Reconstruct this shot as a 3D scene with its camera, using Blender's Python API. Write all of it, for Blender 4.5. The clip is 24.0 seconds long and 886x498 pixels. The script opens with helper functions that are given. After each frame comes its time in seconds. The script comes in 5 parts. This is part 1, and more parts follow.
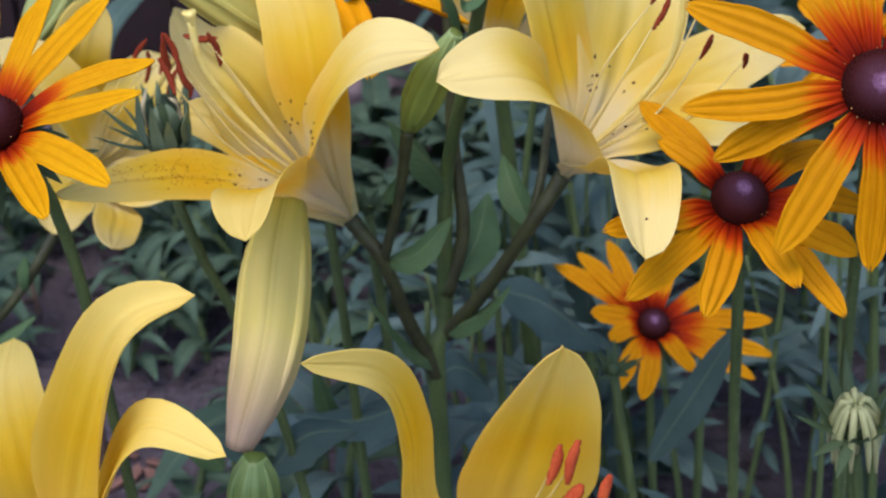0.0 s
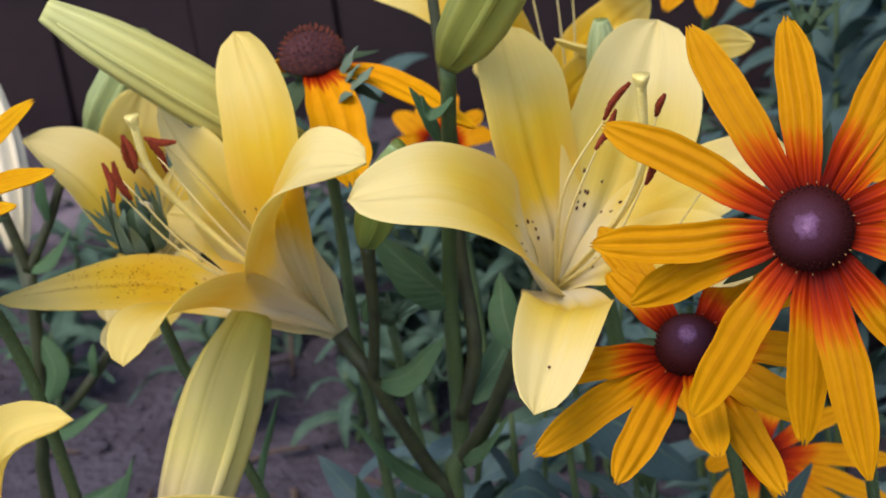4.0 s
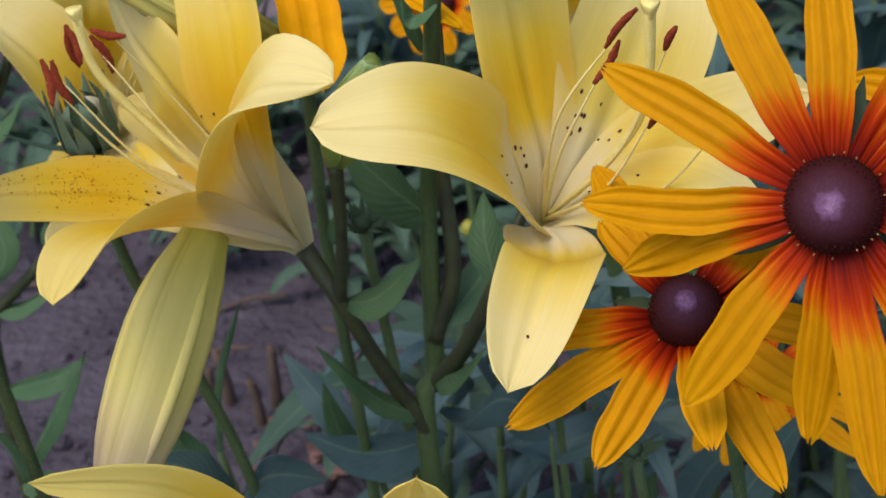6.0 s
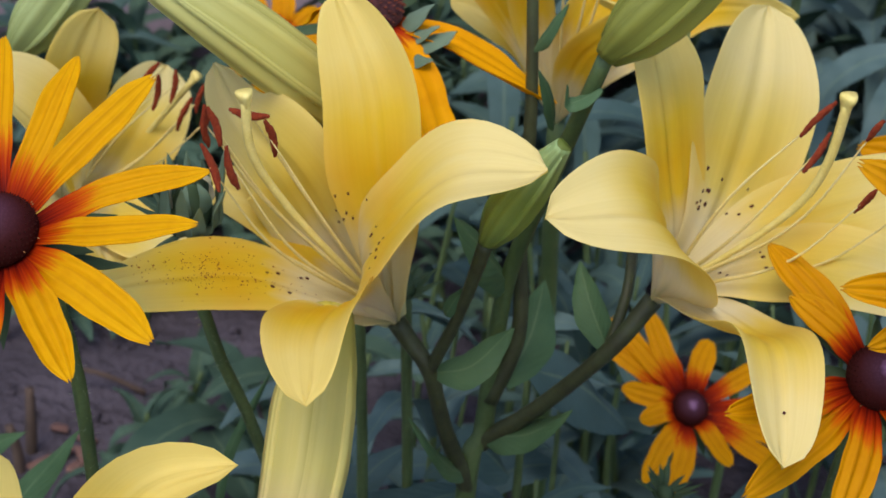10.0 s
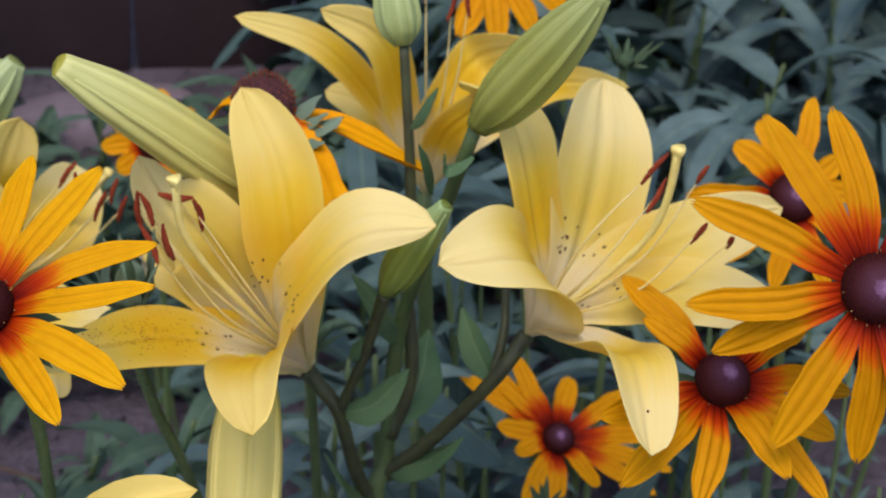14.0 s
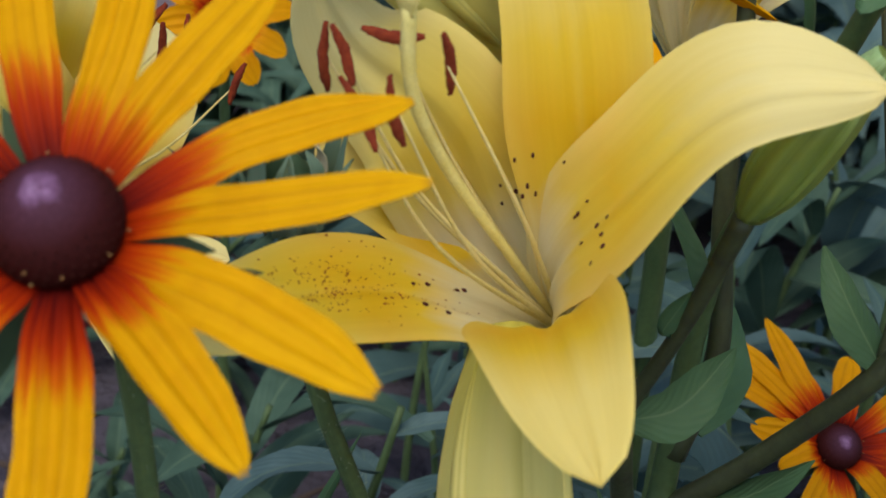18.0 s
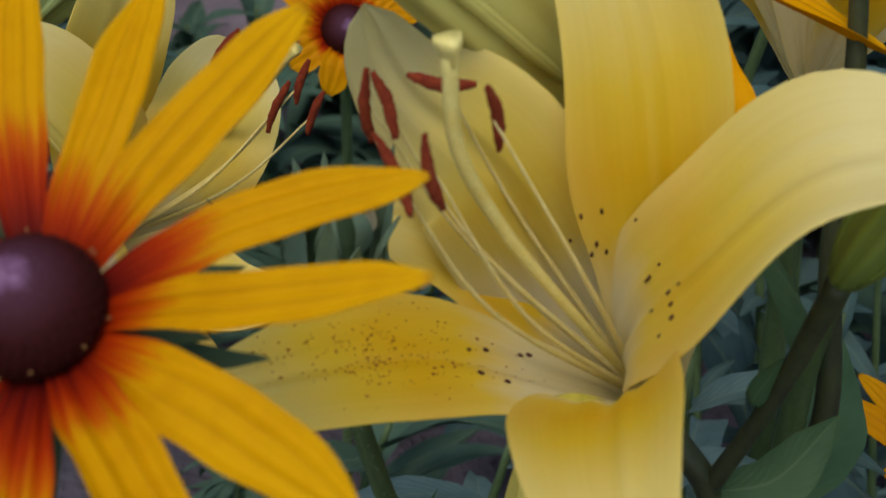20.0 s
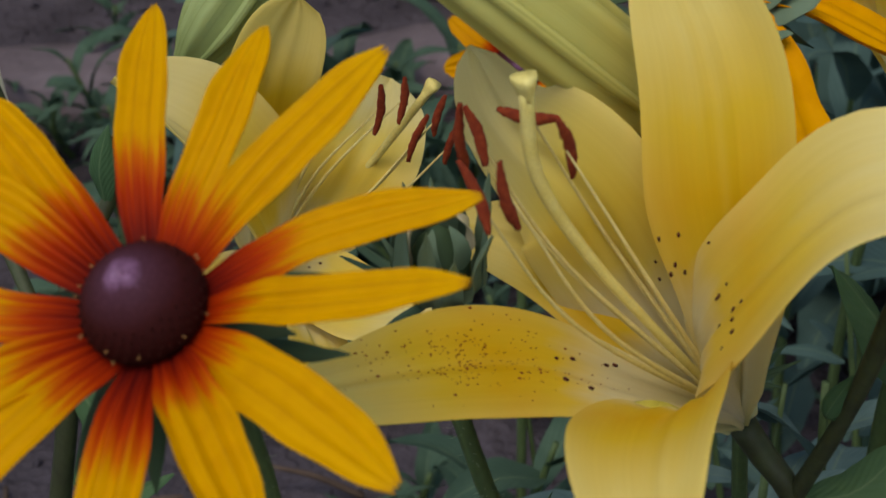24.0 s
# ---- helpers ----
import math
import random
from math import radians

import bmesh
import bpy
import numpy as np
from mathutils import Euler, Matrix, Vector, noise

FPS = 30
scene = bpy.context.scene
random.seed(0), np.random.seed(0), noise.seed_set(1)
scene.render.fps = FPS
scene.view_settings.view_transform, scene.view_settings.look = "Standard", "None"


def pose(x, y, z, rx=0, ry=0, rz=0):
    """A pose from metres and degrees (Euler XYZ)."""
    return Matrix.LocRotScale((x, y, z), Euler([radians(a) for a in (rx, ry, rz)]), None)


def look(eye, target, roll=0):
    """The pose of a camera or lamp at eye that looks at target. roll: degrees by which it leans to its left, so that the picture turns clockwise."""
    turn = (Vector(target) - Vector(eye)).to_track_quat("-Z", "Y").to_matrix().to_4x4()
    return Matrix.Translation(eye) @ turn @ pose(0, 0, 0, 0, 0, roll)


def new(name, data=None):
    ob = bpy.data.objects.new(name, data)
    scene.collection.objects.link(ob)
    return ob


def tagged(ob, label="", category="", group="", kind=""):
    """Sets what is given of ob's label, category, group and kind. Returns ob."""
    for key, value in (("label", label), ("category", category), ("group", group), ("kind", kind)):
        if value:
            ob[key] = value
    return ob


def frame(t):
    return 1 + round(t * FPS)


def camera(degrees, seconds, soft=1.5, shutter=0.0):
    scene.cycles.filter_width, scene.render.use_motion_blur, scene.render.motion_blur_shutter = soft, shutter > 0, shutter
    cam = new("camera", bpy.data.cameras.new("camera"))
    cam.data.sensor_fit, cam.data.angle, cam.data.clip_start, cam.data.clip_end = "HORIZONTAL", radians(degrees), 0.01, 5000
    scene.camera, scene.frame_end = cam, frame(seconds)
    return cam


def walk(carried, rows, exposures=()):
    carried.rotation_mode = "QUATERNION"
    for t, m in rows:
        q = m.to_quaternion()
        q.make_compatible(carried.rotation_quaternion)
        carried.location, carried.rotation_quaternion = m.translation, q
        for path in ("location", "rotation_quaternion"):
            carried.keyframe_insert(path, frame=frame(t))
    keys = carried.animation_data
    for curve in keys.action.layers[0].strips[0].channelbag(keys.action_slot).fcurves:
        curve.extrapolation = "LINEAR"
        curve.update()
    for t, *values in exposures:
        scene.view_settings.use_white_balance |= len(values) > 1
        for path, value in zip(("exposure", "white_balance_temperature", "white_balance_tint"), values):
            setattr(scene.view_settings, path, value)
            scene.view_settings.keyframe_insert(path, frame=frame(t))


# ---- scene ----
cam = camera(28.40, 24.0)
PATH = [
    (0, look((0.0293, -0.5021, 0.5754), (0.0234, -0.0566, 0.3484), -3.24)),
    (0.5, look((0.0311, -0.4970, 0.5794), (0.0249, -0.0503, 0.3548), -3.35)),
    (1, look((0.0378, -0.4972, 0.5826), (0.0316, -0.0472, 0.3650), -3.51)),
    (1.5, look((0.0485, -0.4974, 0.5831), (0.0419, -0.0455, 0.3694), -3.97)),
    (2, look((0.0604, -0.4980, 0.5862), (0.0515, -0.0457, 0.3733), -4.33)),
    (2.5, look((0.0828, -0.4868, 0.5883), (0.0620, -0.0342, 0.3768), -5.29)),
    (4.5, look((0.1890, -0.4117, 0.5600), (0.0252, 0.0114, 0.3498), -7.80)),
    (5, look((0.1881, -0.3939, 0.5643), (0.0245, 0.0203, 0.3369), -7.19)),
    (5.5, look((0.1811, -0.3792, 0.5692), (0.0215, 0.0272, 0.3257), -6.93)),
    (6, look((0.1692, -0.3674, 0.5735), (0.0289, 0.0370, 0.3151), -6.18)),
    (6.5, look((0.1615, -0.3693, 0.5757), (0.0479, 0.0406, 0.3129), -4.77)),
    (7, look((0.1486, -0.3696, 0.5775), (0.0485, 0.0432, 0.3137), -4.20)),
    (7.5, look((0.1306, -0.3719, 0.5823), (0.0430, 0.0432, 0.3176), -3.75)),
    (8, look((0.1021, -0.3775, 0.5859), (0.0280, 0.0406, 0.3219), -2.77)),
    (8.5, look((0.0762, -0.3768, 0.5879), (0.0266, 0.0448, 0.3237), -1.00)),
    (9, look((0.0426, -0.3819, 0.5907), (0.0208, 0.0421, 0.3265), 1.00)),
    (9.5, look((0.0090, -0.3889, 0.5972), (0.0149, 0.0352, 0.3325), 2.85)),
    (10, look((-0.0228, -0.3865, 0.6025), (0.0047, 0.0364, 0.3372), 4.15)),
    (10.5, look((-0.0451, -0.3876, 0.6075), (0.0214, 0.0312, 0.3426), 5.95)),
    (11, look((-0.0653, -0.3952, 0.6195), (0.0220, 0.0197, 0.3544), 6.40)),
    (11.5, look((-0.0745, -0.4000, 0.6277), (0.0239, 0.0125, 0.3628), 6.10)),
    (13.5, look((-0.0532, -0.4428, 0.6376), (0.0296, -0.0130, 0.3959), 3.40)),
    (14, look((-0.0498, -0.4591, 0.6313), (0.0260, -0.0267, 0.3920), 3.13)),
    (14.5, look((-0.0620, -0.4706, 0.6216), (0.0127, -0.0361, 0.3857), 3.39)),
    (15, look((-0.0892, -0.4676, 0.6102), (-0.0125, -0.0322, 0.3767), 3.59)),
    (15.5, look((-0.1171, -0.4337, 0.5909), (-0.0325, 0.0015, 0.3597), 3.89)),
    (16, look((-0.1271, -0.3854, 0.5684), (-0.0369, 0.0488, 0.3374), 3.96)),
    (16.5, look((-0.1213, -0.3407, 0.5476), (-0.0268, 0.0906, 0.3130), 4.41)),
    (17, look((-0.1151, -0.3029, 0.5288), (-0.0195, 0.1243, 0.2872), 4.50)),
    (17.5, look((-0.1040, -0.2698, 0.5151), (-0.0082, 0.1552, 0.2697), 4.77)),
    (18, look((-0.0924, -0.2505, 0.5035), (-0.0036, 0.1744, 0.2553), 4.78)),
    (18.5, look((-0.0841, -0.2359, 0.5013), (-0.0182, 0.1899, 0.2477), 3.91)),
    (19, look((-0.0817, -0.2262, 0.4984), (-0.0413, 0.2009, 0.2417), 2.53)),
    (19.5, look((-0.0735, -0.2228, 0.5032), (-0.0360, 0.2042, 0.2458), 2.16)),
    (21.5, look((-0.0611, -0.2334, 0.5050), (-0.0612, 0.1954, 0.2478), -0.25)),
    (22, look((-0.0558, -0.2382, 0.5086), (-0.0805, 0.1907, 0.2527), -1.17)),
    (22.5, look((-0.0527, -0.2439, 0.5123), (-0.0843, 0.1850, 0.2572), -0.99)),
    (23, look((-0.0488, -0.2455, 0.5145), (-0.0806, 0.1848, 0.2619), -1.04)),
    (23.5, look((-0.0463, -0.2493, 0.5154), (-0.0778, 0.1825, 0.2652), -1.47)),
    (24, look((-0.0449, -0.2520, 0.5171), (-0.0756, 0.1806, 0.2682), -1.37)),
]
EXPOSURES = [(0, 0.72, 6700, 24), (4.5, 0.69, 6900, 21), (9, 0.50, 6850, 17), (14, 0.61, 6850, 24), (17, 0.57, 6850, 17), (19, 0.28, 6750, 10), (21.5, -0.14, 7450, 13), (24, -0.02, 7400, 11)]
SKY, SUN = 0.190, 1.6
# bed plants: place, height, leaf size, blue-green or dark
BED = []
for k in range(108):
    px, py = -0.06 + 0.092 * (k % 9) + 0.035 * math.sin(k * 5.1), 0.26 + 0.072 * (k // 9) + 0.03 * math.cos(k * 3.7)
    px += 0.25 * max(0, py - 0.5)
    h = 0.13 + 0.10 * math.sin(k * 2.3) ** 2 + 0.16 * max(0, py - 0.4)
    if (px < 0.08 and py < 0.56 and k % 5) or (px > 0.13 and py < 0.44 and k % 3):
        continue
    if px < 0.06 and py > 0.36:
        if k % 2:
            continue
        h = 0.06 + 0.03 * math.sin(k) ** 2
    BED.append((px, py, h, (0.65 if h < 0.1 else 0.9) + 0.8 * max(0, py - 0.3), 2 if (px > 0.18 and py > 0.5 and k % 4) or (px > 0.1 and py < 0.5 and k % 2) else int(k % 3 > 0)))
for k in range(84):
    if (k % 2 if k % 12 > 5 else k % 4):
        continue
    BED.append((-0.86 + 0.07 * (k % 12) + 0.02 * math.sin(k * 3.3), 0.49 + 0.05 * (k // 12) + 0.02 * math.cos(k * 2.1), 0.05 + 0.04 * math.sin(k) ** 2, 0.55, False))
for px, py, h in ((-0.20, 0.62, 0.13), (-0.24, 0.66, 0.16)):
    BED.append((px, py, h, 0.95, True))
for px, py, h in ((-0.13, 0.30, 0.07), (-0.09, 0.38, 0.05), (-0.19, 0.47, 0.05), (-0.21, 0.56, 0.06)):
    BED.append((px, py, h, 0.42, False))
for px, py, h in ((0.022, 0.158, 0.24), (0.0, 0.15, 0.23), (-0.03, 0.19, 0.20)):
    BED.append((px, py, h, 0.72, 2))
for px, py, h in ((-0.150, 0.57, 0.09), (-0.120, 0.55, 0.08), (-0.175, 0.60, 0.09), (-0.135, 0.60, 0.09)):
    BED.append((px, py, h, 0.6, 0))
for k in range(12):
    BED.append((-0.13 + 0.05 * (k % 6) + 0.015 * math.sin(k * 4.1), 0.60 + 0.09 * (k // 6) + 0.02 * math.cos(k * 2.7), 0.08 + 0.04 * math.sin(k * 1.9) ** 2, 0.75, 0))
for k in range(6):
    BED.append((-0.06 + 0.045 * (k % 3) + 0.01 * math.sin(k * 4.1), 0.46 + 0.07 * (k // 3) + 0.02 * math.cos(k * 2.7), 0.06 + 0.03 * math.sin(k * 1.9) ** 2, 0.50, k % 2))
for k in range(16):
    BED.append((-0.50 + 0.046 * (k % 8) + 0.02 * math.sin(k * 3.1), 0.74 + 0.09 * (k // 8) + 0.03 * math.cos(k * 2.3), 0.035 + 0.025 * math.sin(k * 1.3) ** 2, 0.45, 0))
walk(cam, PATH, EXPOSURES)
cam.data.dof.use_dof, cam.data.dof.focus_distance, cam.data.dof.aperture_fstop = True, 0.38, 40.0

# ---- world and light: bright shade under an overcast sky ----
world = bpy.data.worlds.new("overcast_sky")
scene.world = world
world.use_nodes = True
wn = world.node_tree
sky = wn.nodes.new("ShaderNodeTexSky")
sky.sky_type, sky.sun_disc = "NISHITA", False
sky.sun_elevation, sky.sun_rotation = radians(58), radians(200)
wn.links.new(sky.outputs[0], wn.nodes["Background"].inputs[0])
wn.nodes["Background"].inputs[1].default_value = SKY
sun = new("sun", bpy.data.lights.new("sun", "SUN"))
sun.data.energy, sun.data.angle, sun.data.color = SUN, radians(35), (1.0, 0.95, 0.86)
sun.matrix_world = look((-0.22, -0.52, 1.25), (0, 0, 0))


# ---- materials ----
def graph(name, rough=0.5, gloss=0.3):
    m = bpy.data.materials.new(name)
    m.use_nodes = True
    b = m.node_tree.nodes["Principled BSDF"]
    b.inputs["Roughness"].default_value = rough
    b.inputs["Specular IOR Level"].default_value = gloss
    return m, m.node_tree, b


def ramp(nt, source, stops):
    r = nt.nodes.new("ShaderNodeValToRGB")
    for i, (at, col) in enumerate(stops):
        e = r.color_ramp.elements[i] if i < 2 else r.color_ramp.elements.new(at)
        e.position, e.color = at, (*col, 1)
    nt.links.new(source, r.inputs[0])
    return r.outputs[0]


def mix(nt, fac, a, b, mode="MIX"):
    n = nt.nodes.new("ShaderNodeMix")
    n.data_type, n.blend_type = "RGBA", mode
    for sock, v in ((n.inputs[0], fac), (n.inputs[6], a), (n.inputs[7], b)):
        if isinstance(v, bpy.types.NodeSocket):
            nt.links.new(v, sock)
        else:
            sock.default_value = v if isinstance(v, (int, float)) else (*v, 1)
    return n.outputs[2]


def maths(nt, op, a, b=0.0, c=None):
    n = nt.nodes.new("ShaderNodeMath")
    n.operation = op
    for sock, v in zip(n.inputs, (a, b, 0.0 if c is None else c)):
        if isinstance(v, bpy.types.NodeSocket):
            nt.links.new(v, sock)
        else:
            sock.default_value = v
    return n.outputs[0]


def noise_tex(nt, vec, scale, detail=3.0, out=0):
    n = nt.nodes.new("ShaderNodeTexNoise")
    n.inputs["Scale"].default_value, n.inputs["Detail"].default_value = scale, detail
    if vec is not None:
        nt.links.new(vec, n.inputs["Vector"])
    return n.outputs[out]


def uvs(nt, sx=1.0, sy=1.0):
    uv = nt.nodes.new("ShaderNodeUVMap")
    mp = nt.nodes.new("ShaderNodeMapping")
    mp.inputs["Scale"].default_value = (sx, sy, 1)
    nt.links.new(uv.outputs[0], mp.inputs[0])
    sep = nt.nodes.new("ShaderNodeSeparateXYZ")
    nt.links.new(uv.outputs[0], sep.inputs[0])
    return mp.outputs[0], sep.outputs[0], sep.outputs[1]


def object_vec(nt):
    return nt.nodes.new("ShaderNodeTexCoord").outputs["Object"]


def random_of(nt):
    return nt.nodes.new("ShaderNodeObjectInfo").outputs["Random"]


def bump(nt, bsdf, height, strength, distance=0.0005):
    n = nt.nodes.new("ShaderNodeBump")
    n.inputs["Strength"].default_value, n.inputs["Distance"].default_value = strength, distance
    nt.links.new(height, n.inputs["Height"])
    nt.links.new(n.outputs[0], bsdf.inputs["Normal"])


def sheer(m, nt, bsdf, colour, amount):
    """Lets light through a thin leaf or petal."""
    tr = nt.nodes.new("ShaderNodeBsdfTranslucent")
    mx = nt.nodes.new("ShaderNodeMixShader")
    mx.inputs[0].default_value = amount
    nt.links.new(colour, bsdf.inputs["Base Color"])
    nt.links.new(colour, tr.inputs[0])
    nt.links.new(bsdf.outputs[0], mx.inputs[1])
    nt.links.new(tr.outputs[0], mx.inputs[2])
    nt.links.new(mx.outputs[0], nt.nodes["Material Output"].inputs[0])


def lily_petal_material(name, deep, mid, pale, throat=(0.82, 0.77, 0.50), foot=(0.62, 0.63, 0.38)):
    """u runs from the throat to the tip, v across from edge to edge."""
    m, nt, b = graph(name, 0.46, 0.24)
    vec, u, v = uvs(nt)
    wander = noise_tex(nt, uvs(nt, 2.0, 5.0)[0], 1.0, 3)
    at = maths(nt, "MULTIPLY_ADD", maths(nt, "SUBTRACT", wander, 0.5), 0.15, u)
    at = maths(nt, "MULTIPLY_ADD", maths(nt, "SUBTRACT", random_of(nt), 0.5), 0.08, at)
    along = ramp(nt, at, [(0.0, foot), (0.10, throat), (0.30, throat), (0.42, mid), (0.54, deep), (0.67, mid), (0.84, pale)])
    side = maths(nt, "ABSOLUTE", maths(nt, "SUBTRACT", v, 0.5))
    edge = ramp(nt, side, [(0.0, (0, 0, 0)), (0.26, (0.06, 0.06, 0.06)), (0.42, (0.26, 0.26, 0.26)), (0.5, (0.42, 0.42, 0.42))])
    col = mix(nt, edge, along, pale)
    streak = noise_tex(nt, uvs(nt, 1.2, 30)[0], 1.0, 2.0)
    col = mix(nt, 0.16, col, ramp(nt, streak, [(0.3, (0.76, 0.72, 0.5)), (0.7, (1.0, 1.0, 1.0))]), "MULTIPLY")
    rib = ramp(nt, side, [(0.0, (1, 1, 1)), (0.06, (0, 0, 0))])
    col = mix(nt, maths(nt, "MULTIPLY", rib, 0.10), col, pale)
    low = ramp(nt, u, [(0.10, (1, 1, 1)), (0.26, (0, 0, 0))])
    groove = ramp(nt, maths(nt, "ABSOLUTE", maths(nt, "SUBTRACT", side, 0.09)), [(0.0, (1, 1, 1)), (0.05, (0, 0, 0))])
    col = mix(nt, maths(nt, "MULTIPLY", maths(nt, "MULTIPLY", low, groove), 0.36), col, (0.42, 0.46, 0.20))
    blot = noise_tex(nt, object_vec(nt), 90, 3)
    col = mix(nt, 0.07, col, ramp(nt, blot, [(0.3, (0.86, 0.82, 0.62)), (0.7, (1, 1, 1))]), "MULTIPLY")
    sheer(m, nt, b, col, 0.50)
    fine = noise_tex(nt, uvs(nt, 5, 90)[0], 1.0, 3)
    bump(nt, b, fine, 0.14, 0.0006)
    return m


def ray_material(name, gold, edge_gold, ring=1.0):
    """Red-brown at the disc, gold outside, with a ragged border between."""
    m, nt, b = graph(name, 0.60, 0.08)
    _, u, v = uvs(nt)
    rag = noise_tex(nt, uvs(nt, 1.2, 10)[0], 1.0, 4)
    shift = maths(nt, "MULTIPLY_ADD", maths(nt, "SUBTRACT", rag, 0.5), 0.40, u)
    shift = maths(nt, "MULTIPLY_ADD", maths(nt, "SUBTRACT", random_of(nt), 0.5), 0.16, shift)
    col = ramp(nt, shift, [(0.0, (0.085, 0.004, 0.003)), (0.11 * ring, (0.21, 0.010, 0.002)), (0.25 * ring, (0.41, 0.030, 0.001)), (0.36 * ring, (0.56, 0.115, 0.001)), (0.46 * ring, gold), (1.0, edge_gold)])
    streak = noise_tex(nt, uvs(nt, 0.9, 7)[0], 1.0, 3)
    col = mix(nt, 0.15, col, ramp(nt, streak, [(0.28, (0.66, 0.46, 0.34)), (0.62, (1, 1, 1))]), "MULTIPLY")
    fleck = noise_tex(nt, object_vec(nt), 260, 4)
    col = mix(nt, 0.20, col, ramp(nt, fleck, [(0.34, (0.72, 0.56, 0.4)), (0.56, (1, 1, 1))]), "MULTIPLY")
    side = maths(nt, "ABSOLUTE", maths(nt, "SUBTRACT", v, 0.5))
    line = ramp(nt, maths(nt, "ABSOLUTE", maths(nt, "SUBTRACT", side, 0.16)), [(0.0, (0.60, 0.46, 0.4)), (0.05, (1, 1, 1))])
    col = mix(nt, 0.38, col, line, "MULTIPLY")
    singe = maths(nt, "MULTIPLY", ramp(nt, u, [(0.965, (0, 0, 0)), (1.0, (1, 1, 1))]), maths(nt, "GREATER_THAN", rag, 0.5))
    col = mix(nt, maths(nt, "MULTIPLY", singe, 0.55), col, (0.30, 0.12, 0.02))
    sheer(m, nt, b, col, 0.25)
    bump(nt, b, noise_tex(nt, uvs(nt, 3, 9)[0], 1.0, 4), 0.10, 0.0008)
    return m


def leaf_material(name, dark, light, rough=0.45, veins=True, through_light=0.2):
    m, nt, b = graph(name, rough, 0.12)
    _, u, v = uvs(nt)
    blot = noise_tex(nt, object_vec(nt), 60, 4)
    col = ramp(nt, blot, [(0.25, dark), (0.75, light)])
    col = mix(nt, 0.5, col, ramp(nt, random_of(nt), [(0.0, (0.76, 0.82, 0.84)), (1.0, (1.10, 1.06, 0.96))]), "MULTIPLY")
    if veins:
        side = maths(nt, "ABSOLUTE", maths(nt, "SUBTRACT", v, 0.5))
        w = nt.nodes.new("ShaderNodeTexWave")
        w.inputs["Scale"].default_value = 3.0
        w.inputs["Distortion"].default_value = 1.2
        comb = nt.nodes.new("ShaderNodeCombineXYZ")
        nt.links.new(maths(nt, "SUBTRACT", u, maths(nt, "MULTIPLY", side, 0.7)), comb.inputs[0])
        nt.links.new(comb.outputs[0], w.inputs["Vector"])
        rib = ramp(nt, side, [(0.0, (1, 1, 1)), (0.04, (0, 0, 0))])
        col = mix(nt, maths(nt, "MULTIPLY", rib, 0.35), col, (0.22, 0.30, 0.16))
        bump(nt, b, w.outputs["Fac"], 0.16, 0.001)
    sheer(m, nt, b, col, through_light)
    return m


def stem_material(name, low, high, rough=0.5):
    m, nt, b = graph(name, rough)
    n = noise_tex(nt, uvs(nt, 14, 2)[0], 1.0, 4)
    col = ramp(nt, n, [(0.3, low), (0.7, high)])
    fine = noise_tex(nt, object_vec(nt), 700, 2)
    col = mix(nt, 0.35, col, ramp(nt, fine, [(0.35, (0.6, 0.6, 0.6)), (0.6, (1, 1, 1))]), "MULTIPLY")
    nt.links.new(col, b.inputs["Base Color"])
    bump(nt, b, fine, 0.3, 0.0004)
    return m


def plain_material(name, a, b_col, scale, rough=0.6, relief=0.4, distance=0.0006):
    m, nt, b = graph(name, rough)
    vec = object_vec(nt)
    big, fine = noise_tex(nt, vec, scale, 4), noise_tex(nt, vec, scale * 7, 3)
    col = ramp(nt, big, [(0.3, a), (0.7, b_col)])
    col = mix(nt, 0.4, col, ramp(nt, fine, [(0.3, (0.6, 0.6, 0.6)), (0.7, (1, 1, 1))]), "MULTIPLY")
    nt.links.new(col, b.inputs["Base Color"])
    bump(nt, b, fine, relief, distance)
    return m


PETAL = lily_petal_material("lily_petal_yellow", (0.85, 0.545, 0.010), (0.87, 0.63, 0.036), (0.89, 0.755, 0.25), (0.87, 0.80, 0.50))
PETAL_PALE = lily_petal_material("lily_petal_cream", (0.86, 0.60, 0.035), (0.88, 0.685, 0.09), (0.90, 0.80, 0.37), (0.88, 0.82, 0.56))
PETAL_FRONT = lily_petal_material("lily_petal_deep_yellow", (0.88, 0.60, 0.016), (0.89, 0.655, 0.050), (0.91, 0.77, 0.24), (0.89, 0.68, 0.10))
PETAL_BACK = lily_petal_material("lily_petal_outside", (0.86, 0.655, 0.10), (0.87, 0.73, 0.22), (0.89, 0.77, 0.27), (0.87, 0.79, 0.60), (0.70, 0.66, 0.50))
PETAL_CREAM = lily_petal_material("lily_petal_pale_cream", (0.88, 0.68, 0.09), (0.89, 0.74, 0.17), (0.90, 0.81, 0.39), (0.89, 0.83, 0.54))
RAY = ray_material("ray_gold", (0.555, 0.240, 0.001), (0.60, 0.285, 0.0015), 0.84)
RAY_YELLOW = ray_material("ray_yellow_gold", (0.65, 0.312, 0.001), (0.69, 0.372, 0.0015), 0.82)
RAY_ORANGE = ray_material("ray_orange", (0.62, 0.255, 0.001), (0.66, 0.310, 0.0015), 0.80)
RAY_FADING = ray_material("ray_fading_orange", (0.80, 0.34, 0.001), (0.82, 0.42, 0.0015), 0.48)


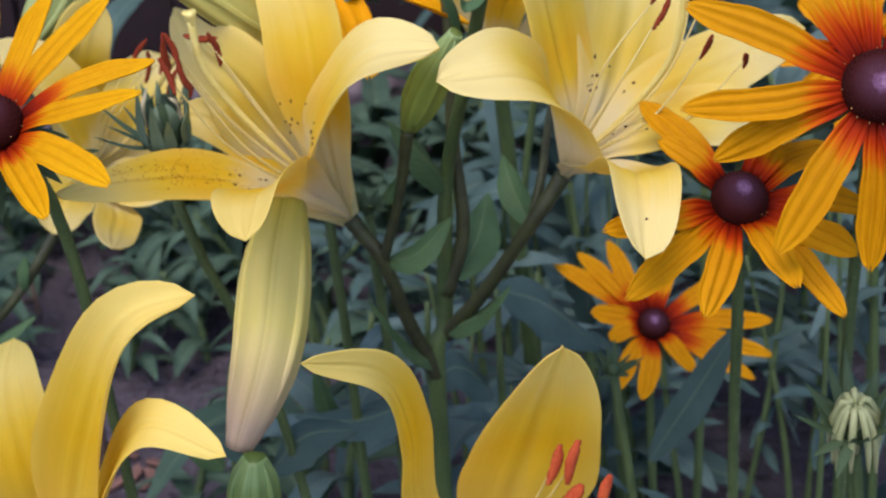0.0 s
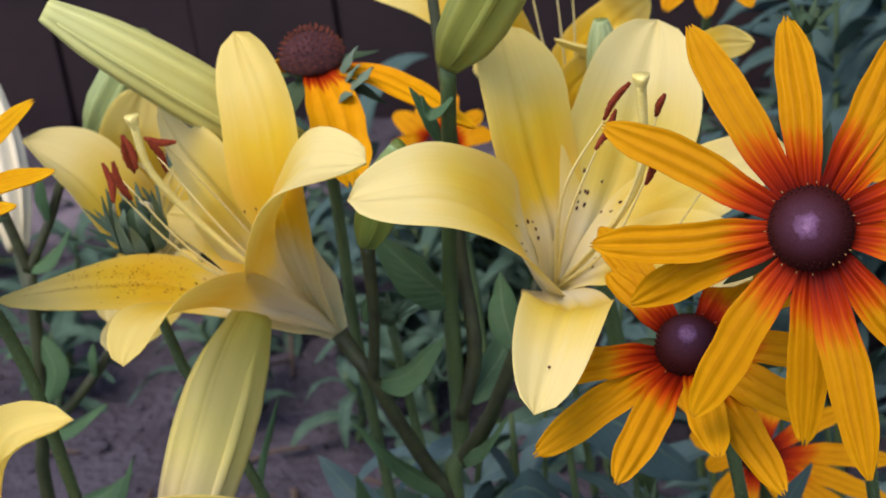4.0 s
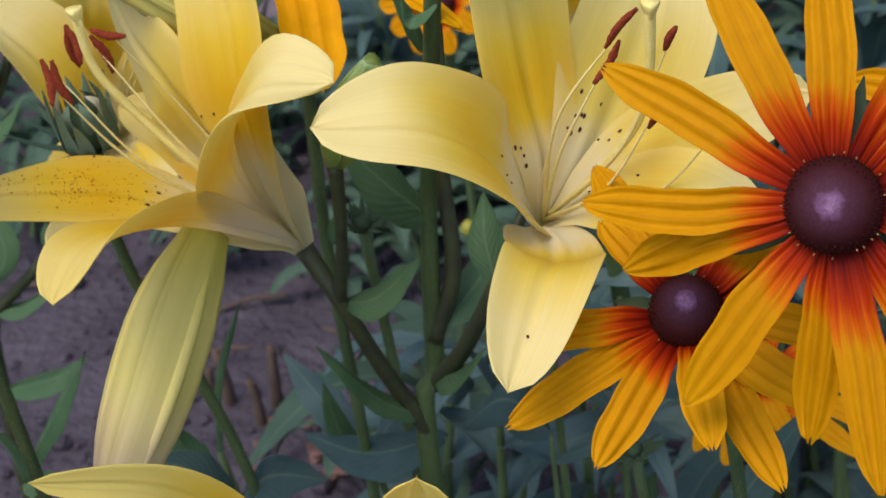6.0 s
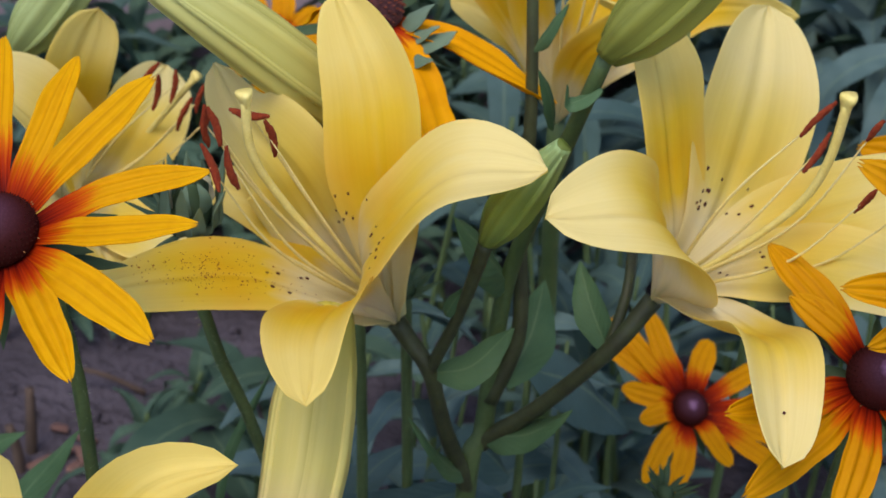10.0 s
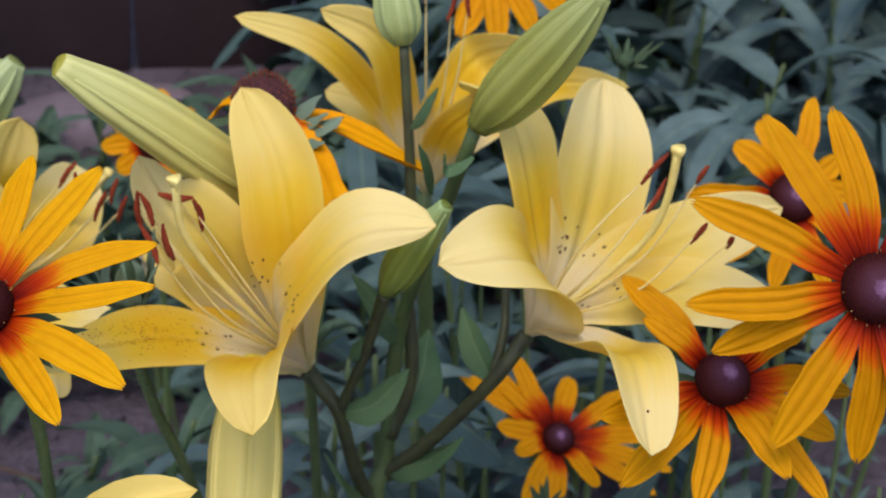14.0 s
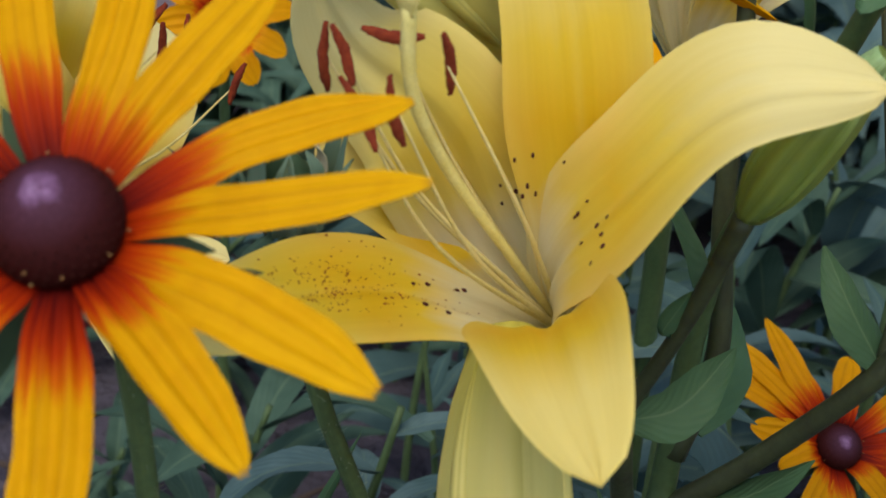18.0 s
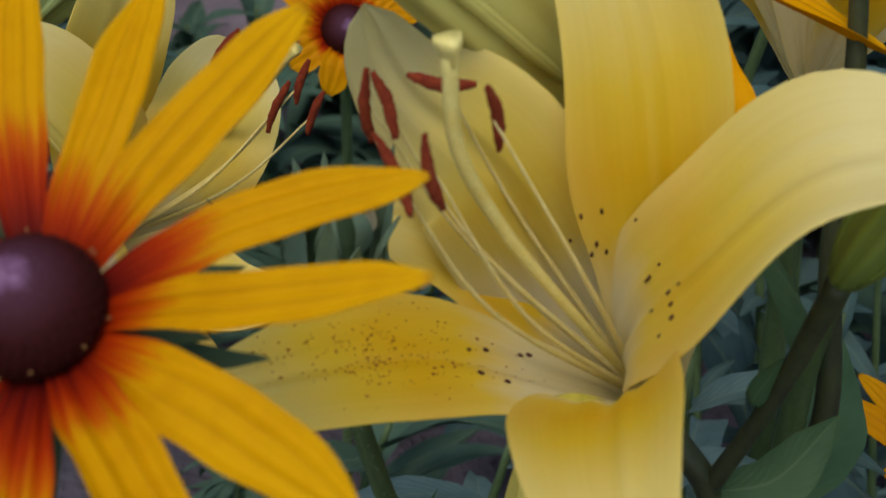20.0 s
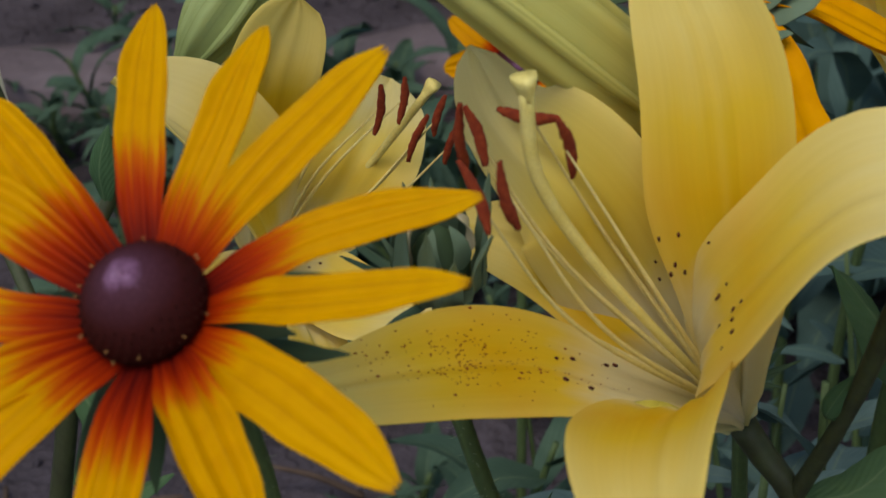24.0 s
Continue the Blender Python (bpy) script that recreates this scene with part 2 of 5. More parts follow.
def bud_material(name, base, body, tip):
    m, nt, b = graph(name, 0.42)
    vec, u, v = uvs(nt)
    col = ramp(nt, u, [(0.0, base), (0.3, body), (0.55, body), (0.9, tip)])
    streak = noise_tex(nt, uvs(nt, 1.1, 34)[0], 1.0, 3)
    vein = maths(nt, "SINE", maths(nt, "MULTIPLY_ADD", v, 6.2832 * 9, maths(nt, "MULTIPLY", streak, 7.0)))
    col = mix(nt, 0.06, col, ramp(nt, vein, [(0.0, (0.66, 0.64, 0.38)), (0.9, (1, 1, 1))]), "MULTIPLY")
    col = mix(nt, 0.17, col, ramp(nt, streak, [(0.3, (0.70, 0.70, 0.45)), (0.66, (1, 1, 1))]), "MULTIPLY")
    third = maths(nt, "ABSOLUTE", maths(nt, "SUBTRACT", maths(nt, "FRACT", maths(nt, "MULTIPLY_ADD", v, 3.0, 0.5)), 0.5))
    seam = ramp(nt, third, [(0.0, (0.50, 0.50, 0.24)), (0.09, (0.95, 0.95, 0.9)), (0.17, (1.10, 1.08, 1.04)), (0.3, (0.9, 0.92, 0.85))])
    col = mix(nt, 0.5, col, seam, "MULTIPLY")
    sheer(m, nt, b, col, 0.12)
    bump(nt, b, streak, 0.4, 0.0005)
    return m


BUD_PALE = bud_material("bud_pale_green", (0.42, 0.41, 0.07), (0.60, 0.56, 0.165), (0.55, 0.57, 0.22))
BUD_CREAM = bud_material("bud_cream", (0.54, 0.48, 0.075), (0.62, 0.55, 0.165), (0.57, 0.44, 0.34))
BUD_GREEN = bud_material("bud_green", (0.17, 0.19, 0.035), (0.25, 0.275, 0.058), (0.28, 0.33, 0.11))
BUD_MINT = bud_material("bud_mint_green", (0.24, 0.30, 0.10), (0.34, 0.42, 0.17), (0.38, 0.47, 0.22))
BUD_LEAF = bud_material("bud_dark_green", (0.15, 0.21, 0.04), (0.23, 0.31, 0.065), (0.28, 0.42, 0.18))
BUD_MOP = bud_material("young_ray_grey_green", (0.26, 0.31, 0.16), (0.38, 0.42, 0.22), (0.46, 0.48, 0.26))
# Green bud darkened: the shade under the cream bud is put into its colour.
BUD_SHADED = bud_material("bud_shaded_green", (0.07, 0.13, 0.03), (0.10, 0.17, 0.045), (0.13, 0.22, 0.09))
BUD_WHITE = bud_material("bud_ivory", (0.66, 0.58, 0.38), (0.78, 0.71, 0.52), (0.80, 0.74, 0.56))
SEPAL_PALE = leaf_material("sepal_pale_green", (0.11, 0.180, 0.120), (0.20, 0.290, 0.205), 0.55, False)
STEM_LILY = stem_material("lily_stem", (0.040, 0.074, 0.026), (0.072, 0.118, 0.040))
STEM_RED = stem_material("lily_pedicel_reddish", (0.032, 0.036, 0.018), (0.052, 0.066, 0.027))
STEM_RUD = stem_material("rudbeckia_stem", (0.05, 0.085, 0.03), (0.09, 0.14, 0.05), 0.6)
LEAF_LILY = leaf_material("lily_leaf", (0.050, 0.112, 0.050), (0.086, 0.168, 0.080), 0.45)
LEAF_BLUE = leaf_material("garden_leaf_blue_green", (0.046, 0.092, 0.085), (0.074, 0.132, 0.124), 0.65)
# Lighter copy of the blue-green leaf; brighter light on bed foliage put into colour.
LEAF_TEAL = leaf_material("garden_leaf_lit_teal", (0.066, 0.122, 0.118), (0.112, 0.182, 0.176), 0.55)
LEAF_DARK = leaf_material("garden_leaf_dark", (0.043, 0.088, 0.062), (0.072, 0.128, 0.088), 0.65)
SEPAL = leaf_material("rudbeckia_sepal", (0.04, 0.075, 0.035), (0.08, 0.13, 0.07), 0.6, False)
ANTHER = plain_material("anther_rust", (0.20, 0.022, 0.006), (0.32, 0.05, 0.012), 900, 0.9, 0.8)
ANTHER_BRIGHT = plain_material("anther_fresh_red", (0.36, 0.045, 0.012), (0.48, 0.085, 0.022), 700, 0.85, 0.6)
FILAMENT = plain_material("filament_cream", (0.70, 0.57, 0.19), (0.76, 0.65, 0.28), 200, 0.5, 0.1)
STIGMA = plain_material("stigma_pale_yellow", (0.72, 0.60, 0.17), (0.78, 0.68, 0.24), 300, 0.4, 0.2)


def disc_material():
    """Dark mahogany, with a bluish purple bloom on the young florets at the top."""
    m, nt, b = graph("disc_purple_brown", 0.68, 0.08)
    _, u, v = uvs(nt)
    n = noise_tex(nt, object_vec(nt), 420, 4)
    at = maths(nt, "MULTIPLY_ADD", maths(nt, "SUBTRACT", n, 0.5), 0.10, u)
    col = ramp(nt, at, [(0.0, (0.030, 0.005, 0.003)), (0.6, (0.040, 0.007, 0.007)), (0.82, (0.052, 0.014, 0.020)), (0.94, (0.066, 0.022, 0.036)), (0.985, (0.17, 0.080, 0.150)), (1.0, (0.24, 0.13, 0.22))])
    cells = nt.nodes.new("ShaderNodeTexVoronoi")
    cells.inputs["Scale"].default_value = 1500
    nt.links.new(object_vec(nt), cells.inputs["Vector"])
    col = mix(nt, 0.45, col, ramp(nt, cells.outputs["Distance"], [(0.1, (1, 1, 1)), (0.6, (0.5, 0.5, 0.5))]), "MULTIPLY")
    nt.links.new(col, b.inputs["Base Color"])
    bump(nt, b, cells.outputs["Distance"], -0.5, 0.0003)
    return m


DISC = disc_material()
DISC_OLD = plain_material("disc_brown_old", (0.040, 0.012, 0.014), (0.11, 0.034, 0.034), 500, 0.8, 0.9)
BRISTLE = plain_material("dry_bristle", (0.09, 0.020, 0.012), (0.22, 0.055, 0.025), 400, 0.9, 0.4)
POLLEN = plain_material("floret_tip", (0.22, 0.08, 0.02), (0.40, 0.22, 0.07), 900, 0.8, 0.5)
SPOT = plain_material("petal_spot", (0.045, 0.008, 0.006), (0.09, 0.016, 0.008), 900, 0.6, 0.3)
SPOT_POLLEN = plain_material("spilt_pollen", (0.26, 0.05, 0.008), (0.38, 0.10, 0.015), 900, 0.9, 0.3)
HAIR = plain_material("stem_hair", (0.20, 0.26, 0.16), (0.30, 0.36, 0.24), 300, 0.6, 0.1)
SOIL = plain_material("soil", (0.040, 0.034, 0.043), (0.080, 0.069, 0.086), 18, 0.95, 0.9, 0.01)
STONE = plain_material("edging_stone", (0.105, 0.086, 0.100), (0.185, 0.152, 0.172), 14, 0.9, 0.7, 0.004)
PLANK = plain_material("dark_stained_board", (0.012, 0.006, 0.007), (0.024, 0.012, 0.013), 10, 0.7, 0.4, 0.002)
CHIP = plain_material("bark_chip", (0.115, 0.058, 0.048), (0.22, 0.125, 0.100), 120, 0.9, 0.5)
STRAW = plain_material("dry_stalk", (0.060, 0.040, 0.030), (0.11, 0.075, 0.055), 60, 0.9, 0.5)


# ---- building blocks ----
def part(name, bm, material, parent=None, label="", smooth=True):
    me = bpy.data.meshes.new(name)
    bm.to_mesh(me)
    bm.free()
    me.materials.append(material)
    if smooth:
        me.polygons.foreach_set("use_smooth", [True] * len(me.polygons))
    ob = new(name, me)
    if parent is not None:
        ob.parent = parent
    if label:
        ob["label"] = label
    if name in ("pollen_dusting", "floret_cover", "speckling", "spilt_pollen", "stem_fuzz", "bristles"):
        ob["kind"] = "stuff"
    return ob


def thing(name, place, label, category, group="", kind=""):
    ob = new(name)
    ob.empty_display_size = 0.01
    ob.location = place
    return tagged(ob, label, category, group, kind)


def spline(points, n):
    """n + 1 points on a smooth curve through the given ones."""
    p = [Vector(q) for q in points]
    p = [p[0] * 2 - p[1], *p, p[-1] * 2 - p[-2]]
    seg = len(p) - 3
    out = []
    for i in range(n + 1):
        s = min(i / n * seg, seg - 1e-6)
        k, t = int(s), s - int(s)
        a, b, c, d = p[k:k + 4]
        out.append(0.5 * ((2 * b) + (c - a) * t + (2 * a - 5 * b + 4 * c - d) * t * t + (3 * b - a - 3 * c + d) * t ** 3))
    return out


def even(points, n):
    """The same curve, with points at even steps of its length."""
    fine = spline(points, 60)
    run = [0.0]
    for a, b in zip(fine, fine[1:]):
        run.append(run[-1] + (b - a).length)
    out, k = [], 0
    for i in range(n + 1):
        s = run[-1] * i / n
        while k < len(run) - 2 and run[k + 1] < s:
            k += 1
        t = (s - run[k]) / max(run[k + 1] - run[k], 1e-9)
        out.append(fine[k].lerp(fine[k + 1], min(max(t, 0), 1)))
    return out


def crisp(bm, rim):
    """Sharp borders round the thin rim, so that the faces keep their own shading."""
    for f in rim:
        for e in f.edges:
            e.smooth = False


def ray_width(u):
    if u < 0.5:
        return 0.50 + 0.50 * math.sin(u / 0.5 * math.pi / 2)
    t = (u - 0.5) / 0.5
    return max(0.16, (1 - t ** 3.0) ** 0.70)


def leaf_width(u):
    return max(0.02, math.sin(math.pi * min(1, u * 0.96 + 0.03) ** 0.8)) ** 0.9


def blade(points, half, side, width=leaf_width, cup=0.3, rib=0.08, furrows=0, twist=0.0, wave=0.0, thick=0.0006, along=18, across=10, seed=0, notch=0.0, fold=0.0, furrow=0.085):
    """A closed thin shell that follows a curve: a petal, a ray or a leaf. side: the way across at its foot."""
    rnd = random.Random(seed)
    mid = even(points, along)
    side = Vector(side).normalized()
    bm = bmesh.new()
    uv = bm.loops.layers.uv.new("UVMap")
    ph1, ph2 = rnd.uniform(0, 6.28), rnd.uniform(0, 6.28)
    grid = [[], []]
    coords = {}
    for i, p in enumerate(mid):
        u = i / along
        t = (mid[min(i + 1, along)] - mid[max(i - 1, 0)]).normalized()
        s = (side - t * side.dot(t)).normalized()
        if twist:
            s = Matrix.Rotation(twist * u, 3, t) @ s
        n = t.cross(s)
        w = half * width(u)
        rows = ([], [])
        for j in range(across + 1):
            v = j / across * 2 - 1
            lift = cup * v * v * w - rib * half * math.exp(-(v / 0.16) ** 2) * (1 - u * 0.6) + fold * abs(v) * w
            if furrows:
                lift += furrow * half * (math.cos(v * math.pi * furrows + 0.5 * math.sin(ph1)) + 0.35 * math.sin(v * 9 + ph2 + u * 2)) * min(1, u * 5) * min(1, (1 - u) * 6)
            lift += wave * half * v * v * (math.sin(u * 9 + ph1 + v) + 0.6 * math.sin(u * 17 + ph2 - v))
            q = p + s * (v * w * (1 + 0.05 * math.sin(u * 9 + ph2) * v + 0.03 * math.sin(u * 23 + ph1 + 2 * v))) + n * lift
            if notch and i == along:
                q -= t * notch * half * (0.5 + 0.5 * math.cos(v * math.pi * 2 + ph1)) * (1.6 + 1.2 * math.sin(ph2))
            k = thick * (0.25 if abs(v) == 1 or i == along else 1)
            for layer, o in ((0, k / 2), (1, -k / 2)):
                vert = bm.verts.new(q + n * o)
                coords[vert] = (u, j / across)
                rows[layer].append(vert)
        grid[0].append(rows[0])
        grid[1].append(rows[1])
    def face(*vs):
        f = bm.faces.new(vs)
        for loop in f.loops:
            loop[uv].uv = coords[loop.vert]
        return f
    a, b = grid
    rim = []
    for i in range(along):
        for j in range(across):
            face(a[i][j], a[i][j + 1], a[i + 1][j + 1], a[i + 1][j])
            face(b[i][j], b[i + 1][j], b[i + 1][j + 1], b[i][j + 1])
        rim.append(face(a[i][0], a[i + 1][0], b[i + 1][0], b[i][0]))
        rim.append(face(a[i][-1], b[i][-1], b[i + 1][-1], a[i + 1][-1]))
    for j in range(across):
        rim.append(face(a[0][j], b[0][j], b[0][j + 1], a[0][j + 1]))
        rim.append(face(a[-1][j], a[-1][j + 1], b[-1][j + 1], b[-1][j]))
    bmesh.ops.recalc_face_normals(bm, faces=bm.faces)
    crisp(bm, rim)
    return bm


def tube(points, radii, n=14, sides=10, bm=None, ridge=0.0, lobes=3, crease=0.0, facing=None):
    """A round, tapered rod along a curve; ridge: how deep its lobes are."""
    bm = bm or bmesh.new()
    uv = bm.loops.layers.uv.verify()
    mid = even(points, n)
    t0 = (mid[1] - mid[0]).normalized()
    s = Vector(facing) if facing else t0.orthogonal().normalized()
    rings, coords = [], {}
    for i, p in enumerate(mid):
        u = i / n
        t = (mid[min(i + 1, n)] - mid[max(i - 1, 0)]).normalized()
        s = (s - t * s.dot(t)).normalized()
        c = t.cross(s)
        x = u * (len(radii) - 1)
        k = min(int(x), len(radii) - 2)
        r = radii[k] + (radii[k + 1] - radii[k]) * (x - k)
        ring = []
        for j in range(sides):
            a = j / sides * 2 * math.pi
            rr = r * (1 + ridge * math.cos(a * lobes) + 0.35 * ridge * math.cos(a * lobes * 2))
            if crease:
                off = abs((a * lobes / 6.28319 + 0.5) % 1 - 0.5)
                rr -= crease * r * (math.exp(-(off / 0.075) ** 2) - 0.35 * math.exp(-((off - 0.17) / 0.06) ** 2))
            vert = bm.verts.new(p + s * (rr * math.cos(a)) + c * (rr * math.sin(a)))
            coords[vert] = (u, j / sides)
            ring.append(vert)
        rings.append(ring)
    for a, b in zip(rings, rings[1:]):
        for j in range(sides):
            f = bm.faces.new((a[j], a[(j + 1) % sides], b[(j + 1) % sides], b[j]))
            for loop in f.loops:
                loop[uv].uv = coords[loop.vert]
    for ring, flip in ((rings[0], True), (rings[-1], False)):
        bm.faces.new(ring[::-1] if flip else ring)
    return bm


def ellipsoid(bm, place, axes, sub=1):
    made = bmesh.ops.create_icosphere(bm, subdivisions=sub, radius=1.0)["verts"]
    bmesh.ops.transform(bm, matrix=Matrix.Translation(place) @ axes, verts=made)


def frame_of(axis):
    z = Vector(axis).normalized()
    x = Vector((0, 0, 1)).cross(z)
    x = x.normalized() if x.length > 1e-4 else Vector((1, 0, 0))
    return x, z.cross(x), z


def basis(x, y, z):
    return Matrix((x, y, z)).transposed().to_4x4()


def lily_shape(u, low, peak, point):
    """Half width along a petal: from its foot to the widest place and on to the tip."""
    if u < peak:
        t = u / peak
        return (low + (1 - low) * t * t * (3 - 2 * t)) * min(1, 0.30 + 5 * u)
    t = (u - peak) / (1 - peak)
    return max(0.0, 1 - t ** point) ** 0.54


class Petal:
    """One lily petal: its middle line, width, hollow, turn and twist."""
    def __init__(self, line, side, half, low=0.32, peak=0.52, point=2.4, cup=0.3, cup_tip=0.3, turn=0.0, twist=0.0, along=34, seed=0):
        self.mid, self.along = even(line, along), along
        self.side = Vector(side).normalized()
        self.half, self.form = half, (low, peak, point)
        self.cup, self.cup_tip, self.turn, self.twist = cup, cup_tip, turn, twist
        r = random.Random(seed)
        self.phase = [r.uniform(0, 6.28) for _ in range(3)]

    def axes(self, i):
        u = i / self.along
        t = (self.mid[min(i + 1, self.along)] - self.mid[max(i - 1, 0)]).normalized()
        s = (self.side - t * self.side.dot(t)).normalized()
        s = Matrix.Rotation(self.turn + self.twist * u, 3, t) @ s
        return t, s, t.cross(s)

    def at(self, u, v, up=0.0):
        """A place on the petal: u from foot to tip, v from edge to edge (-1 to 1)."""
        i = min(int(u * self.along), self.along - 1)
        t, s, n = self.axes(i)
        w = self.half * lily_shape(u, *self.form)
        p = self.mid[i].lerp(self.mid[i + 1], u * self.along - i)
        return p + s * (v * w) + n * (self.lift(u, v, w) + up), t, s, n

    def lift(self, u, v, w):
        cup = self.cup + (self.cup_tip - self.cup) * u
        keel = -0.070 * self.half * math.exp(-(v / 0.13) ** 2) * (1 - 0.55 * u) * min(1, u * 6)
        shoulder = 0.045 * self.half * math.exp(-((abs(v) - 0.24) / 0.10) ** 2) * (1 - 0.6 * u)
        a1, a2, a3 = self.phase
        fine = 0.004 * self.half * math.cos(v * 21 + a1) * (1 - abs(v)) * min(1, u * 4)
        wave = 0.05 * w * v * v * (math.sin(u * 8 + a2 + v) + 0.6 * math.sin(u * 15 + a3 - v)) * min(1, u * 2.5)
        bulge = 0.035 * self.half * math.sin(u * 5 + a3) * math.sin(v * 3.2 + a1) * min(1, u * 3)
        return cup * v * v * w + keel + shoulder + fine + wave + bulge

    def shell(self, across=24, thick=0.0007):
        a1 = self.phase[0]
        bm = bmesh.new()
        uv = bm.loops.layers.uv.new("UVMap")
        grid, coords = ([], []), {}
        for i, p in enumerate(self.mid):
            u = i / self.along
            t, s, n = self.axes(i)
            w = self.half * lily_shape(u, *self.form)
            rows = ([], [])
            for j in range(across + 1):
                v = j / across * 2 - 1
                high = self.lift(u, v, w)
                q = p + s * (v * w * (1 + 0.022 * math.sin(u * 17 + a1 + 2 * v))) + n * high
                k = thick * (0.3 if j in (0, across) or i == self.along else 1)
                for layer, o in ((0, k / 2), (1, -k / 2)):
                    vert = bm.verts.new(q + n * o)
                    coords[vert] = (u, j / across)
                    rows[layer].append(vert)
            grid[0].append(rows[0])
            grid[1].append(rows[1])
        def face(*vs, back=0):
            f = bm.faces.new(vs)
            f.material_index = back
            for loop in f.loops:
                loop[uv].uv = coords[loop.vert]
            return f
        a, b = grid
        rim = []
        for i in range(self.along):
            for j in range(across):
                face(a[i][j], a[i][j + 1], a[i + 1][j + 1], a[i + 1][j])
                face(b[i][j], b[i + 1][j], b[i + 1][j + 1], b[i][j + 1], back=1)
            rim.append(face(a[i][0], a[i + 1][0], b[i + 1][0], b[i][0]))
            rim.append(face(a[i][-1], b[i][-1], b[i + 1][-1], a[i + 1][-1]))
        for j in range(across):
            rim.append(face(a[0][j], b[0][j], b[0][j + 1], a[0][j + 1]))
            rim.append(face(a[-1][j], a[-1][j + 1], b[-1][j + 1], b[-1][j]))
        bmesh.ops.recalc_face_normals(bm, faces=bm.faces)
        crisp(bm, rim)
        return bm


# ---- lilies ----
def lily(label, base, axis, petals, stigma=None, anthers=(), material=None, spots={}, pollen=False, group="yellow lilies", seed=1, fat=1.02, anther=None, style=None, slim=1.0, deeper=(), paler=(), cream=(), sag=0.0042):
    base, axis = Vector(base), Vector(axis).normalized()
    body = thing("lily_flower", base, label, "lily", group)
    inv = Matrix.Translation(-base)
    rnd = random.Random(seed)
    material = material or PETAL
    def put(name, bm, mat, parent=body, note=""):
        bm.transform(inv)
        return part(name, bm, mat, parent, note)
    for k, form in enumerate(petals):
        if isinstance(form[0], list):
            shape = Petal([base, *form[0]], *form[1:], seed=seed * 10 + k)
        else:
            v1, v2, tip, half, *more = form
            out = (Vector(v1) + Vector(v2)) / 2 - base
            side = Vector(more[1]).cross(Vector(tip) - Vector(v1)) if len(more) > 1 else axis.cross(out - axis * out.dot(axis))
            cup = more[0] if more else 0.35
            shape = Petal([base, v1, v2, tip], side, half, cup=cup, cup_tip=cup, seed=seed * 10 + k)
        pet = put("petal", shape.shell(), PETAL if k in deeper else PETAL_CREAM if k in cream else PETAL_PALE if k in paler else material)
        pet.data.materials.append(PETAL_BACK)
        if k in spots:
            bm = bmesh.new()
            for u, v in spots[k] or [(rnd.uniform(0.22, 0.48), rnd.uniform(-0.6, 0.6)) for q in range(9)]:
                p, t, s, n = shape.at(u, v, 0.00045)
                r = rnd.uniform(0.00026, 0.00050)
                ellipsoid(bm, p, basis(t * r * 1.8, s * r, n * 0.00026))
            put("speckling", bm, SPOT, pet, "dark maroon spots")
        if pollen and k == 3:
            bm = bmesh.new()
            for q in range(260):
                u = min(0.92, max(0.30, rnd.gauss(0.60, 0.09 if q % 4 else 0.16)))
                p, t, s, n = shape.at(u, min(0.9, max(-0.9, rnd.gauss(-0.05, 0.28 if q % 4 else 0.45))), 0.00045)
                r = rnd.uniform(0.00006, 0.00016) * (1 if rnd.random() < 0.9 else 2)
                ellipsoid(bm, p, basis(t * r * rnd.uniform(1, 2), s * r, n * 0.00016))
            put("spilt_pollen", bm, SPOT_POLLEN, pet, "rust-brown spilt pollen")
    if stigma:
        stigma = Vector(stigma)
        throat = base + axis * 0.006
        d = (stigma - throat).normalized()
        bend = [Vector(q) for q in style] if style else [throat.lerp(stigma, 0.55) + Vector((0, 0.002, -0.004)) - axis * 0.002]
        d = (stigma - bend[-1]).normalized()
        pist = put("pistil", tube([throat, *bend, stigma], [slim * w for w in (0.0010, 0.0012, 0.0014, 0.0016, 0.0018)], 22, 12), STIGMA)
        bm = tube([stigma - d * 0.0026, stigma, stigma + d * 0.0016], [slim * w for w in (0.0017, 0.0019, 0.0024, 0.0029, 0.0028)], 8, 24, None, 0.14, 3)
        put("stigma", bm, STIGMA, pist, "three-lobed pale stigma")
    for k, (p, d, length) in enumerate(anthers):
        p, d = Vector(p), Vector(d).normalized()
        throat = base + axis * 0.005
        c = throat.lerp(p, 0.55) + axis.cross(p - throat).cross(axis).normalized() * sag
        fil = put("filament", tube([throat, c, p], [0.00070, 0.00052, 0.00038, 0.00018], 14, 8), FILAMENT)
        bend = d.orthogonal().normalized() * length * 0.08 * rnd.choice((-1, 1))
        pts = [p - d * length / 2, p + bend, p + d * length / 2]
        bm = tube(pts, [fat * w for w in (0.0004, 0.0008, 0.00095, 0.0009, 0.0004)], 16, 10, None, 0.16, 2)
        for vert in bm.verts:
            vert.co += Vector((rnd.uniform(-1, 1), rnd.uniform(-1, 1), rnd.uniform(-1, 1))) * 0.00016
        put("anther", bm, anther or ANTHER, fil, "rust-red anther with loose pollen")
    return body


